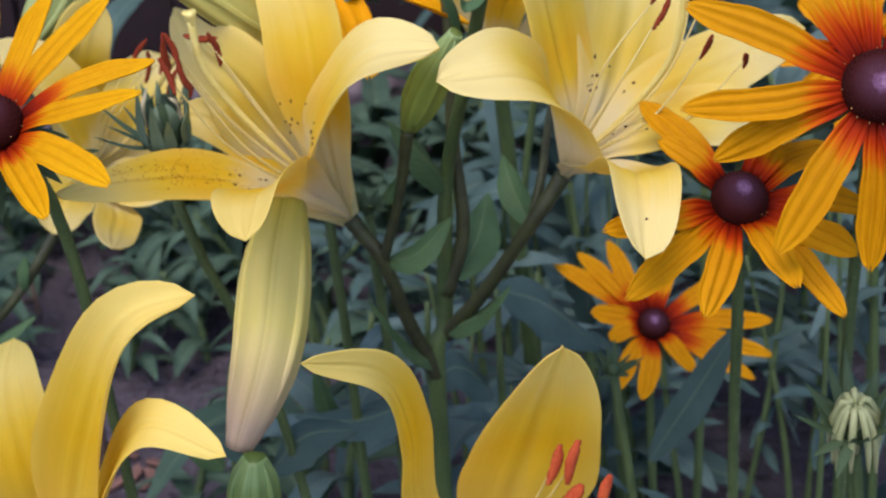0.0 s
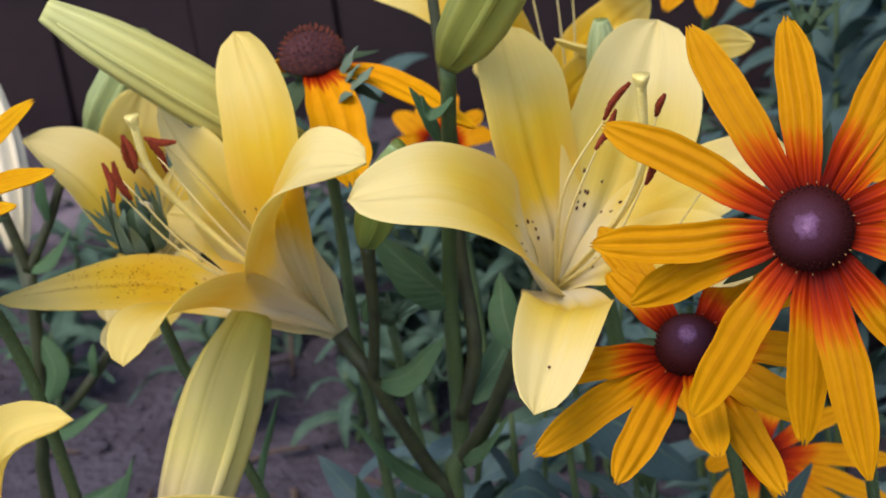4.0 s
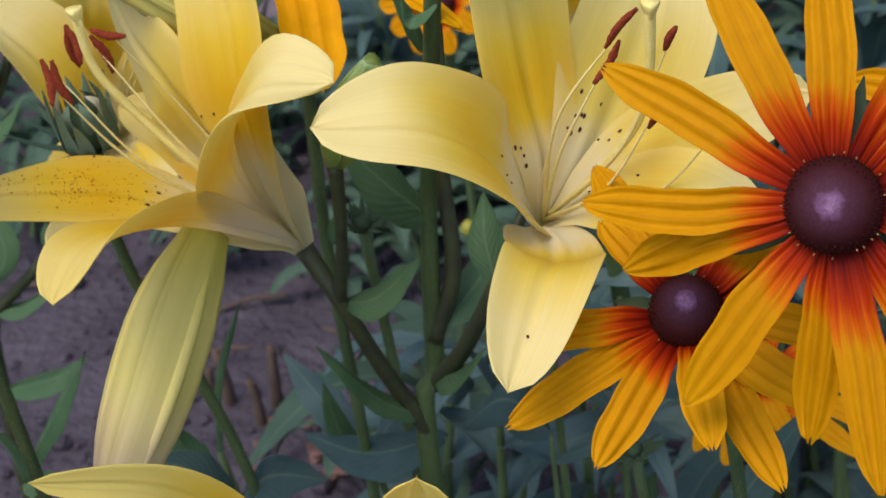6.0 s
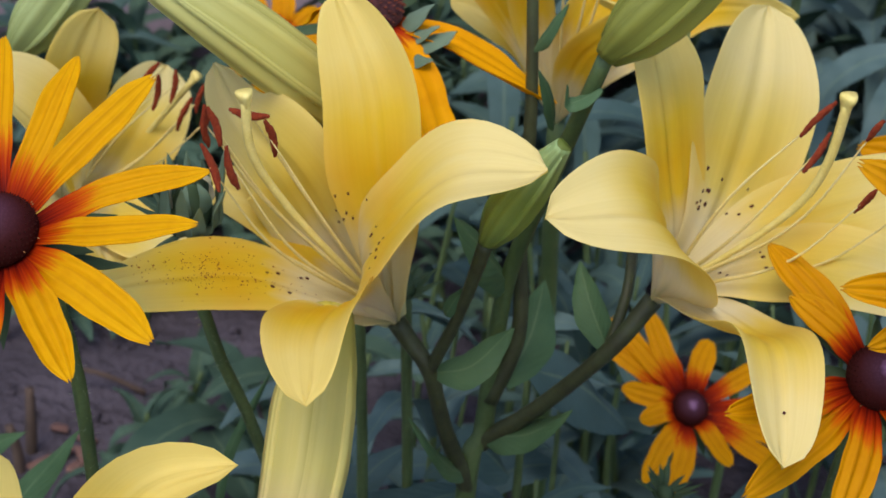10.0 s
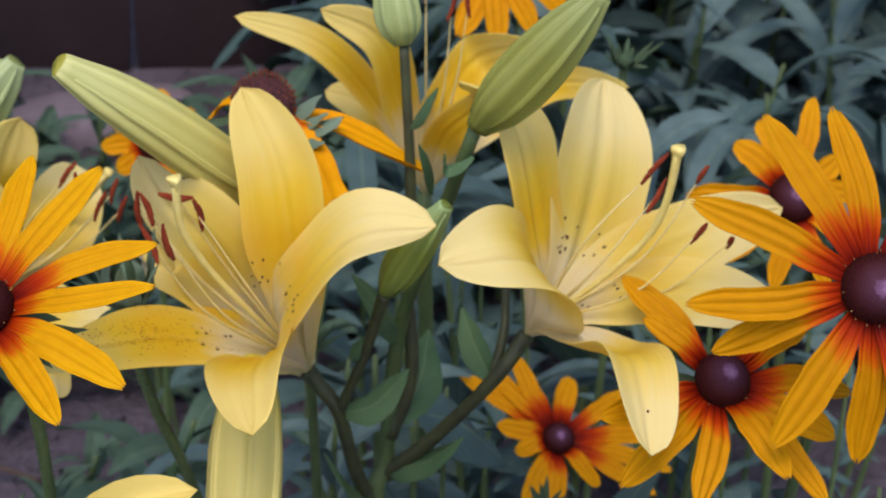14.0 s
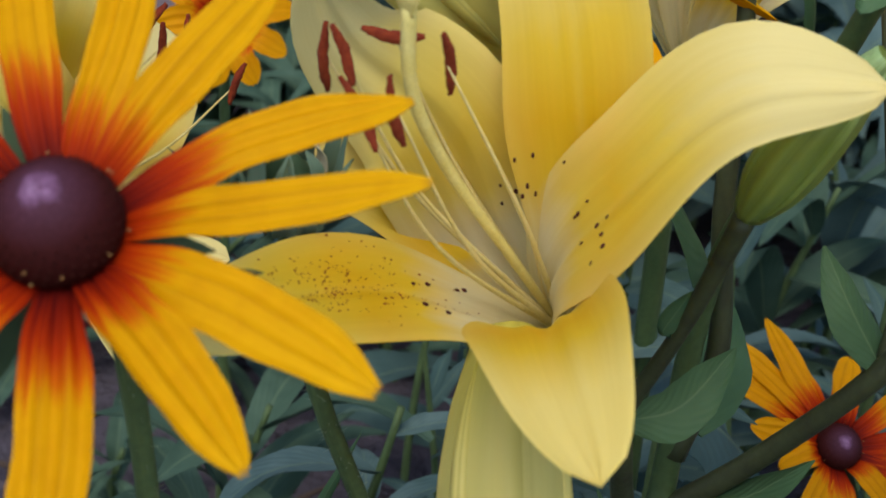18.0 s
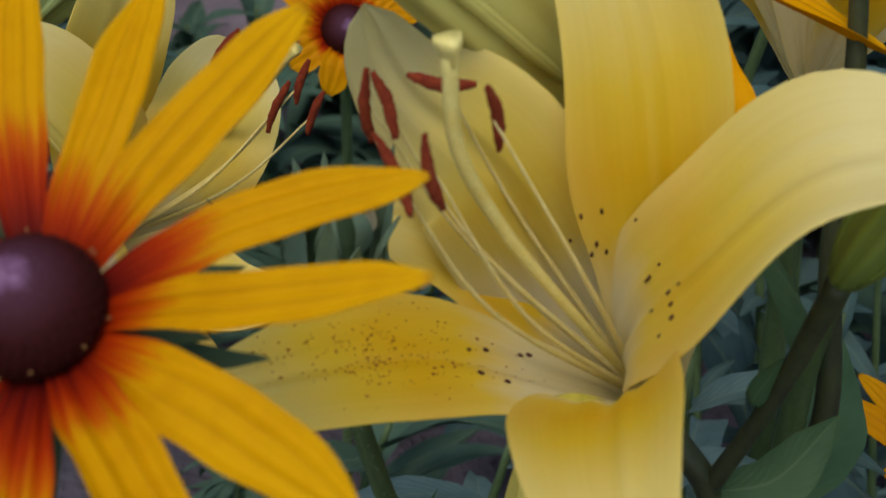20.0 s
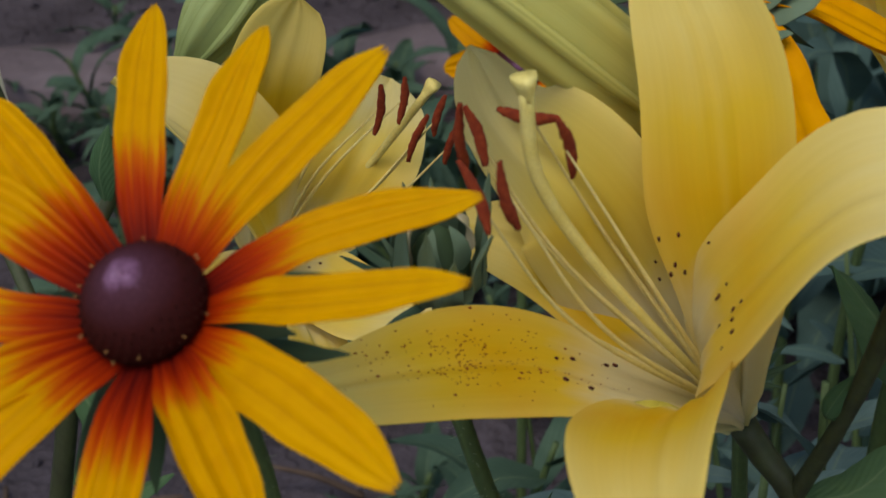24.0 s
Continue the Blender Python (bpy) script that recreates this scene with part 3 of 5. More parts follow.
def lily_bud(label, points, radius, material, profile=(0.45, 0.8, 1.0, 1.0, 0.9, 0.62, 0.3), ridge=0.13, group="lily buds", tips=True, crease=0.13):
    """Three folded petals pressed into a ridged spindle."""
    base = Vector(points[0])
    body = thing("lily_bud", base, label, "lily bud", group)
    bm = tube(points, [radius * k for k in profile], 26, 60, None, ridge, 3, crease, (0.05, -0.55, 0.83))
    bm.transform(Matrix.Translation(-base))
    shell = part("bud_shell", bm, material, body)
    mid = even(points, 20)
    axis = (mid[-1] - mid[0]).normalized()
    s = Vector((0.05, -0.55, 0.83))
    s = (s - axis * s.dot(axis)).normalized()
    c = axis.cross(s)
    for k in range(3):
        a = k * 2.094 + 1.047
        out = s * math.cos(a) + c * math.sin(a)
        pts = []
        for i in range(1, 20, 3):
            u = i / 20
            x = u * (len(profile) - 1)
            j = min(int(x), len(profile) - 2)
            r = radius * (profile[j] + (profile[j + 1] - profile[j]) * (x - j))
            pts.append(mid[i] + out * r * 0.90)
        bm = tube(pts, [radius * 0.05, radius * 0.16, radius * 0.18, radius * 0.15, radius * 0.05], 14, 8)
        bm.transform(Matrix.Translation(-base))
        part("petal_ridge", bm, material, body)
    return body


def leaf_part(name, pts, half, material, parent, origin, side=None, cup=0.25, twist=0.0, seed=0, wave=0.05, along=14):
    a, b = Vector(pts[0]), Vector(pts[-1])
    if side is None:
        side = (b - a).cross(Vector((0, -0.45, 0.9)))
    bm = blade(pts, half, side, leaf_width, cup, 0.10, 0, twist, wave, 0.0006, along, 8, seed)
    bm.transform(Matrix.Translation(-Vector(origin)))
    return part(name, bm, material, parent)


def fuzz(pts, count, upto, seed, radius=0.0018):
    """Short bristly hairs on a stem."""
    rnd = random.Random(seed)
    bm = bmesh.new()
    mid = even(pts, 90)
    for k in range(count):
        i = rnd.randrange(1, upto)
        t = (mid[i + 1] - mid[i - 1]).normalized()
        o = t.orthogonal().normalized()
        o = Matrix.Rotation(rnd.uniform(0, 6.283), 3, t) @ o
        o = (o - t * rnd.uniform(0.0, 0.5)).normalized()
        p = mid[i].lerp(mid[i + 1], rnd.random()) + o * radius
        q = t.cross(o).normalized() * 0.00009
        vs = [bm.verts.new(p + q), bm.verts.new(p - q), bm.verts.new(p + o.cross(q).normalized() * 0.00012), bm.verts.new(p + o * rnd.uniform(0.0010, 0.0019))]
        for tri in ((0, 1, 3), (1, 2, 3), (2, 0, 3)):
            bm.faces.new([vs[n] for n in tri])
    return bm


# ---- rudbeckias ----
def rudbeckia(label, centre, axis, rays, disc=0.0095, half=0.0062, material=None, stem=None, dome=0.9, old=False, group="gloriosa daisies", seed=1, sepals=9, droop=0.0, detail=True, crown=None):
    """rays: angle in degrees, length and how far the tip stands out along the axis."""
    centre = Vector(centre)
    x, y, z = frame_of(axis)
    material = material or RAY
    body = thing("rudbeckia", centre, label, "rudbeckia", group)
    inv = Matrix.Translation(-centre)
    rnd = random.Random(seed)
    def put(name, bm, mat, parent=body, note="", smooth=True):
        bm.transform(inv)
        return part(name, bm, mat, parent, note, smooth)
    # the cone of the disc
    rays_frame = x, y, z
    if crown:
        x, y, z = frame_of(crown)
    bm = bmesh.new()
    made = bmesh.ops.create_uvsphere(bm, u_segments=32, v_segments=40, radius=1.0)["verts"]
    for v in made:
        if v.co.z < 0:
            v.co.z *= 0.45
    uv = bm.loops.layers.uv.verify()
    for f in bm.faces:
        for loop in f.loops:
            loop[uv].uv = (max(0.0, loop.vert.co.z), 0.5)
    for v in made:
        rim = math.hypot(v.co.x, v.co.y)
        v.co.z += 0.05 * math.exp(-(rim / 0.20) ** 2) - 0.13 * math.exp(-(rim / 0.06) ** 2)
    bmesh.ops.transform(bm, matrix=Matrix.Translation(centre + z * disc * 0.12) @ basis(x * disc, y * disc, z * disc * dome), verts=made)
    cone = put("disc", bm, DISC_OLD if old else DISC, note="dark purple-brown domed disc")
    bm, bp = bmesh.new(), bmesh.new()
    for k in range(260 if detail else 90):
        f = (k + 0.5) / (260 if detail else 90)
        th = math.acos(1 - f * 0.97)
        if th < 0.95:
            continue
        a = k * 2.399963
        d = x * (math.sin(th) * math.cos(a)) + y * (math.sin(th) * math.sin(a)) + z * (math.cos(th) * dome)
        p = centre + z * disc * 0.12 + d * disc
        r = disc * 0.038
        m = d.normalized()
        ex = m.orthogonal().normalized()
        bmesh.ops.create_cone(bm, segments=5, radius1=r, radius2=r * 0.3, depth=r * 2.2, matrix=Matrix.Translation(p) @ basis(ex, m.cross(ex), m))
        if th > 1.15 and rnd.random() < 0.13:
            ellipsoid(bp, p + m * r * 2.2, basis(ex * r * 0.55, m.cross(ex) * r * 0.55, m * r * 1.0), 1)
    put("floret_cover", bm, DISC_OLD if old else DISC, cone)
    if old:
        bm = bmesh.new()
        for k in range(170):
            th = math.acos(1 - (k + 0.5) / 170 * 0.95)
            a = k * 2.399963
            m = (x * (math.sin(th) * math.cos(a)) + y * (math.sin(th) * math.sin(a)) + z * math.cos(th)).normalized()
            p = centre + z * disc * 0.12 + m * disc * 0.95
            ex = m.orthogonal().normalized()
            ln = disc * rnd.uniform(0.08, 0.18)
            bmesh.ops.create_cone(bm, segments=4, radius1=disc * 0.035, radius2=disc * 0.012, depth=ln, matrix=Matrix.Translation(p + m * ln * 0.4) @ basis(ex, m.cross(ex), m))
        put("bristles", bm, BRISTLE, cone, "brick-red dry bristles")
    if len(bp.verts):
        put("pollen_dusting", bp, POLLEN, cone, "tiny pale floret tips")
    else:
        bp.free()
    x, y, z = rays_frame
    for k, (ang, length, out, *more) in enumerate(rays):
        a = radians(ang)
        d = x * math.cos(a) + y * math.sin(a)
        w = half * (more[0] if more else rnd.uniform(0.88, 1.12))
        bend = more[1] if len(more) > 1 else rnd.uniform(-0.0018, 0.0018)
        foot = centre + d * disc * 0.72 - z * 0.0008
        tip = centre + d * length + z * out
        mid = foot.lerp(tip, 0.5) + z * (0.0035 + 0.02 * droop) + d.cross(z) * bend
        side = d.cross(z)
        bm = blade([foot, foot.lerp(mid, 0.5) + z * 0.0012, mid, tip], w, side, ray_width, rnd.uniform(-0.24, 0.06), 0.0, 3, rnd.uniform(-0.35, 0.35), 0.06, 0.0006, 22, 20 if detail else 14, seed * 31 + k, 0.14, 0.0, 0.085 if detail else 0.06)
        put("ray_petal", bm, material)
    for k in range(sepals):
        a = k * 2 * math.pi / max(1, sepals) + rnd.uniform(-0.2, 0.2)
        d = x * math.cos(a) + y * math.sin(a)
        ln = disc * rnd.uniform(1.6, 2.3)
        foot = centre + d * disc * 0.5 - z * disc * 0.35
        tip = foot + d * ln - z * ln * rnd.uniform(0.15, 0.5)
        bm = blade([foot, foot.lerp(tip, 0.5) + z * 0.001, tip], disc * 0.24, d.cross(z), leaf_width, 0.1, 0.05, 0, 0, 0.05, 0.0005, 8, 4, seed * 7 + k)
        put("sepal", bm, SEPAL)
    bm = tube([centre - z * disc * 0.2, centre - z * disc * 0.55, centre - z * disc * 0.9], [disc * 0.75, disc * 0.5, 0.0022], 6, 12)
    put("receptacle", bm, SEPAL)
    if stem:
        pts = [centre - z * disc * 0.6, *[Vector(s) for s in stem]]
        st = put("stem", tube(pts, [0.0021, 0.0019, 0.0021, 0.0024], 26, 9, None, 0.06, 5), STEM_RUD, note="ridged hairy green stem")
        if detail:
            put("stem_fuzz", fuzz(pts, 420, 62, seed), HAIR, st, "pale bristly hairs", False)
    return body


# ---- ground, edging stones and fence ----
def ground_height(px, py):
    return 0.012 * noise.noise(Vector((px * 3.1, py * 3.1, 0.3))) + 0.005 * noise.noise(Vector((px * 17, py * 17, 2.0)))


bm = bmesh.new()
near = [[bm.verts.new((-1.6 + 3.2 * i / 150, -1.0 + 3.2 * j / 150, 0)) for i in range(151)] for j in range(151)]
for row in near:
    for v in row:
        v.co.z = ground_height(v.co.x, v.co.y)
for j in range(150):
    for i in range(150):
        bm.faces.new((near[j][i], near[j][i + 1], near[j + 1][i + 1], near[j + 1][i]))
rim = [*near[0], *[r[-1] for r in near[1:]], *near[-1][-2::-1], *[r[0] for r in near[-2:0:-1]]]
far = [bm.verts.new((v.co.x * 240, (v.co.y - 0.6) * 240, -0.05)) for v in rim]
for k in range(len(rim)):
    n = (k + 1) % len(rim)
    bm.faces.new((rim[n], rim[k], far[k], far[n]))
ground = tagged(part("ground", bm, SOIL), "bare grey-brown garden soil", "ground", kind="structure")

rnd = random.Random(5)
bm = bmesh.new()
for k in range(2600):
    px, py = rnd.uniform(-0.9, 0.7), rnd.uniform(0.1, 1.05)
    r = rnd.uniform(0.001, 0.0045) * (1 if rnd.random() < 0.93 else 2.0)
    made = bmesh.ops.create_icosphere(bm, subdivisions=1, radius=r)["verts"]
    for v in made:
        v.co *= rnd.uniform(0.7, 1.25)
        v.co.z *= 0.7
        v.co += Vector((px, py, ground_height(px, py) + r * 0.25))
tagged(part("soil_crumbs", bm, SOIL), "loose crumbs of grey-brown soil", "soil", kind="stuff")


def stone(bm_seed, sx, sy, sz):
    r = random.Random(bm_seed)
    bm = bmesh.new()
    made = bmesh.ops.create_icosphere(bm, subdivisions=3, radius=1.0)["verts"]
    o = Vector((r.uniform(0, 50), r.uniform(0, 50), 0))
    for v in made:
        p = v.co.copy()
        m = max(abs(p.x), abs(p.y), abs(p.z))
        p = p.lerp(p / m * 0.86, 0.62)
        p *= 1 + 0.10 * noise.noise(p * 1.6 + o) + 0.04 * noise.noise(p * 6 + o)
        v.co = Vector((p.x * sx, p.y * sy, p.z * sz))
    return bm


for k in range(9):
    px = -1.30 + 0.235 * k
    s = tagged(part("edging_stone", stone(k, 0.118, 0.045, 0.035), STONE), "rough lilac-grey stone edging the flower bed", "stone", "edging stones")
    s.location = (px, min(0.975, 0.898 + 0.21 * px) + 0.008 * math.sin(k * 2.1), 0.012)
    s.rotation_euler = (0.05 * math.sin(k), 0.06 * math.cos(k * 3), 0.2 + 0.08 * math.sin(k * 1.7))

fence = tagged(new("wall_fence"), "dark brown stained board fence", "fence", kind="structure")
for k in range(26):
    bm = bmesh.new()
    bmesh.ops.create_cube(bm, size=1.0)
    bmesh.ops.bevel(bm, geom=bm.edges[:], offset=0.02, segments=1, affect="EDGES")
    bmesh.ops.transform(bm, matrix=Matrix.Translation((-1.9 + 0.1455 * k, 1.05 + 0.004 * (k % 2), 0.62)) @ Matrix.Diagonal((0.142, 0.022, 1.25, 1)), verts=bm.verts)
    part("board", bm, PLANK, fence, smooth=False)

# ---- the middle lily stalk with its branches ----
J2, J1 = Vector((0.0175, 0.0368, 0.2538)), Vector((0.0022, 0.0203, 0.3058))
L1_BASE, L2_BASE = Vector((-0.0080, 0.0239, 0.3204)), Vector((0.0629, 0.0161, 0.3360))
B3_BASE, B4_BASE = Vector((0.0138, 0.0029, 0.3609)), Vector((0.0415, 0.0160, 0.4102))
FOOT = Vector((0.016, 0.04, -0.004))
stalk = thing("lily_stalk", FOOT, "dark green lily stalk with branching flower stems", "lily stalk", "lily stalks")


def stalk_part(name, bm, mat, parent=stalk, note=""):
    bm.transform(Matrix.Translation(-FOOT))
    return part(name, bm, mat, parent, note)


N1, N2, Q1 = Vector((0.0242, 0.0409, 0.3227)), Vector((0.0211, 0.0398, 0.2679)), Vector((0.0265, 0.0394, 0.2873))
stalk_part("stem", tube([FOOT, (0.017, 0.0395, 0.13), J2, N2, N1, (0.0328, 0.0290, 0.3670), B4_BASE], [0.0044, 0.0042, 0.0039, 0.0036, 0.0030, 0.0023, 0.0022], 60, 12, None, 0.03, 5), STEM_LILY)
stalk_part("branch", tube([J2 - Vector((0, 0, 0.004)), J2.lerp(J1, 0.5) + Vector((-0.001, 0, -0.002)), J1, L1_BASE.lerp(J1, 0.4), L1_BASE], [0.0031, 0.0026, 0.0024, 0.0023, 0.0029], 30, 12), STEM_RED)
stalk_part("branch", tube([J1, J1.lerp(B3_BASE, 0.5) + Vector((0.001, 0, -0.001)), B3_BASE], [0.0019, 0.0016, 0.0022], 18, 10), STEM_RED)
RB = Vector((0.0514, 0.0129, 0.3199))
stalk_part("branch", tube([N2 - Vector((0, 0, 0.003)), N2.lerp(RB, 0.45) + Vector((0.001, 0, -0.003)), RB, L2_BASE], [0.0030, 0.0025, 0.0023, 0.0029], 30, 12), STEM_RED)
stalk_part("branch", tube([RB, (0.0564, 0.0220, 0.3347), (0.0599, 0.0400, 0.3443), (0.0711, 0.0830, 0.3680)], [0.0017, 0.0015, 0.0014, 0.0016], 20, 10), STEM_RED)
UP1, UP2 = Vector((0.0280, 0.0531, 0.3719)), Vector((0.0252, 0.0621, 0.4183))
stalk_part("branch", tube([Q1 - Vector((0.004, 0, 0.006)), Q1 + Vector((0.003, 0.003, 0.018)), UP1.lerp(Q1, 0.4), UP1, UP2], [0.0026, 0.0024, 0.0022, 0.0018, 0.0017], 36, 10), STEM_RED)
for k, (pts, half) in enumerate((
        (((0.0035, 0.0207, 0.3045), (0.0145, 0.0195, 0.3085), (0.0258, 0.0245, 0.3189)), 0.0056),
        ((J2, (0.0085, 0.022, 0.2705), (-0.0033, 0.011, 0.2959)), 0.0042),
        ((N2, (0.0335, 0.026, 0.2790), (0.0446, 0.0185, 0.2948)), 0.0058),
        ((Q1, (0.0345, 0.053, 0.2960), (0.0393, 0.0695, 0.3061)), 0.0078),
        ((RB, (0.0465, 0.022, 0.3290), (0.0437, 0.0329, 0.3369)), 0.0050),
        ((N1, (0.0165, 0.0300, 0.3390), (0.0060, 0.0260, 0.3545)), 0.0082),
        (((0.0272, 0.0520, 0.3933), (0.0301, 0.0480, 0.4007), (0.0343, 0.0460, 0.4104)), 0.0024),
        (((0.0315, 0.0300, 0.3804), (0.0296, 0.0280, 0.3904), (0.0257, 0.0260, 0.4002)), 0.0022),
        ((J1.lerp(B3_BASE, 0.45), (0.0055, 0.0120, 0.3316), (0.0092, 0.0100, 0.3415)), 0.0020),
        ((B4_BASE - Vector((0, 0, 0.01)), (0.0340, 0.0180, 0.3948), (0.0322, 0.0160, 0.4013)), 0.0026))):
    leaf_part("leaf", pts, half, LEAF_LILY, stalk, FOOT, None, 0.22, 0.0, k)
leaf_part("leaf", ((0.0183, 0.0500, 0.2359), (-0.0126, 0.0600, 0.2177), (-0.0392, 0.0700, 0.2154)), 0.0095, LEAF_BLUE, stalk, FOOT, None, 0.2, 0.0, 32)

# ---- open lilies ----
# dark spots on the inner faces, petal by petal: along and across
SPOTS_DEEP = {
    0: ((0.48, 0.95), (0.40, 0.95), (0.48, 0.70), (0.40, 0.75), (0.42, 0.85)),
    1: ((0.44, 0.90), (0.46, 0.30), (0.43, 0.25), (0.42, 0.25), (0.50, -0.05), (0.47, -0.05), (0.50, -0.30), (0.50, -0.45), (0.43, -0.15), (0.47, -0.55)),
    3: ((0.45, -0.15), (0.42, -0.20), (0.44, 0.25), (0.35, -0.35), (0.33, -0.45), (0.39, 0.30)),
    4: ((0.45, -0.35), (0.47, -0.55), (0.42, -0.50), (0.49, -0.62), (0.40, -0.30))}
SPOTS_CREAMY = {
    0: ((0.39, -0.20), (0.33, -0.10), (0.22, -0.70), (0.29, -0.10)),
    1: ((0.33, 0.70), (0.30, 0.70), (0.34, 0.85), (0.26, 0.75)),
    2: ((0.43, 0.55), (0.42, 0.20), (0.37, 0.45), (0.36, 0.55), (0.32, 0.65), (0.33, 0.55), (0.43, -0.35), (0.33, 0.40), (0.31, 0.55), (0.37, 0.40)),
    3: ((0.39, 0.75), (0.32, 0.95), (0.35, 0.75)), 4: ()}
lily("open pale yellow lily with dark spots and rust anthers", L1_BASE, Vector((-0.0491, -0.0023, 0.4031)) - L1_BASE, [
    ([(-0.0117, 0.0152, 0.3461), (-0.0148, 0.0126, 0.3727), (-0.0189, 0.0207, 0.3976), (-0.0285, 0.0331, 0.4171)], (-0.966, 0.189, -0.179), 0.0129, 0.34, 0.6045, 2.336, 0.2473, 0.3828, -0.4801, 0.8),
    ([(-0.0174, 0.0103, 0.3455), (-0.0122, -0.0053, 0.3688), (0.0032, -0.0123, 0.3904), (0.0252, -0.0179, 0.3949)], (0.210, 0.897, 0.388), 0.0157, 0.34, 0.5879, 2.6, 0.2617, 0.1749, 0.5524, -0.7531),
    ([(-0.0190, 0.0038, 0.3376), (-0.0260, -0.0196, 0.3533), (-0.0307, -0.0462, 0.3627), (-0.0305, -0.0706, 0.3611)], (0.890, 0.038, 0.454), 0.0128, 0.34, 0.5522, 2.246, 0.4598, 0.3114, -0.0292, -0.2164),
    ([(-0.0270, 0.0105, 0.3359), (-0.0489, 0.0017, 0.3488), (-0.0703, -0.0117, 0.3552), (-0.0927, -0.0264, 0.3576)], (0.310, -0.814, -0.491), 0.0128, 0.34, 0.6158, 1.3, 0.2161, -0.2091, -0.16, 0.6593),
    ([(-0.0250, 0.0255, 0.3431), (-0.0377, 0.0211, 0.3687), (-0.0525, 0.0324, 0.3790), (-0.0599, 0.0368, 0.3929)], (-0.745, -0.488, -0.455), 0.0171, 0.70, 0.6529, 1.3, -0.05, -0.0288, -0.2964, -0.8),
    ((-0.0290, 0.0270, 0.3425), (-0.0470, 0.0330, 0.3530), (-0.0640, 0.0350, 0.3570), 0.0100, 0.20, (0.1, -0.75, 0.65)),
], (-0.0491, -0.0023, 0.4031), [
    ((-0.0489, 0.0118, 0.3915), (0.99, -0.05, -0.13), 0.0104), ((-0.0427, -0.0042, 0.3929), (0.20, 0.28, -0.94), 0.0124),
    ((-0.0514, -0.0115, 0.3884), (0.24, 0.04, -0.97), 0.0126), ((-0.0597, 0.0111, 0.3875), (0.07, 0.05, -1.00), 0.0126),
    ((-0.0576, 0.0080, 0.3891), (0.33, -0.27, -0.90), 0.0106), ((-0.0571, -0.0096, 0.3871), (0.39, -0.60, -0.69), 0.0130),
], PETAL, SPOTS_DEEP, True, seed=3, paler=(1,), cream=(4,), slim=0.72, sag=0.006, style=[(-0.0258, 0.0100, 0.3497), (-0.0392, 0.0040, 0.3698), (-0.0474, -0.0010, 0.3869)])

creamy = lily("open creamy yellow lily facing upward with spotted throat", L2_BASE, Vector((0.0992, -0.0052, 0.4108)) - L2_BASE, [
    ([(0.0621, 0.0018, 0.3553), (0.0576, -0.0109, 0.3750), (0.0464, -0.0245, 0.3885), (0.0238, -0.0327, 0.3902)], (0.357, -0.838, -0.412), 0.0183, 0.34, 0.38, 2.5, 0.3365, 0.208, 0.1661, -0.2885),
    ([(0.0663, 0.0170, 0.3561), (0.0632, 0.0188, 0.3760), (0.0594, 0.0236, 0.3961), (0.0532, 0.0330, 0.4153)], (-0.825, -0.550, -0.130), 0.0139, 0.34, 0.62, 3.238, 0.1723, 0.1212, 0.1686, 0.1175),
    ([(0.0758, 0.0216, 0.3546), (0.0838, 0.0338, 0.3720), (0.0894, 0.0475, 0.3896), (0.0929, 0.0636, 0.4049)], (-0.881, -0.092, 0.464), 0.0189, 0.34, 0.549, 2.246, 0.2623, 0.3518, 0.2588, -0.384),
    ((0.0874, 0.0120, 0.3587), (0.1181, 0.0040, 0.3784), (0.1357, -0.0021, 0.3894), 0.0135, 0.22, (-0.2, -0.62, 0.75)),
    ((0.0856, 0.0030, 0.3556), (0.1105, -0.0150, 0.3662), (0.1284, -0.0348, 0.3679), 0.0125, 0.18, (-0.1, -0.55, 0.83)),
    ([(0.0687, -0.0028, 0.3476), (0.0777, -0.0238, 0.3532), (0.0811, -0.0462, 0.3627), (0.0791, -0.0757, 0.3516)], (0.905, 0.070, -0.419), 0.0116, 0.3603, 0.38, 3.905, 0.1995, 0.3065, 0.437, -0.349),
], (0.0992, -0.0052, 0.4108), [
    ((0.0924, -0.0058, 0.4056), (0.61, 0.05, 0.79), 0.0124), ((0.0907, -0.0155, 0.4016), (0.49, 0.26, 0.83), 0.0116),
    ((0.1026, -0.0230, 0.3927), (0.33, -0.34, 0.88), 0.0094), ((0.1154, -0.0151, 0.3848), (-0.05, -0.58, 0.81), 0.0074),
    ((0.1050, -0.0125, 0.4067), (0.41, -0.09, 0.91), 0.0068),
], PETAL_PALE, SPOTS_CREAMY, seed=4, deeper=(1,), cream=(2, 3, 4), slim=0.75, sag=0.007, style=[(0.0796, 0.0080, 0.3568), (0.0933, 0.0010, 0.3766), (0.0978, -0.0030, 0.3917)])

bm = bmesh.new()
ellipsoid(bm, Vector((0.0808, -0.0627, 0.3577)) - L2_BASE, Matrix.Diagonal((0.0004, 0.0004, 0.0004, 1)), 2)
part("blemish", bm, SPOT, creamy, "tiny brown blemish on the lowest petal")

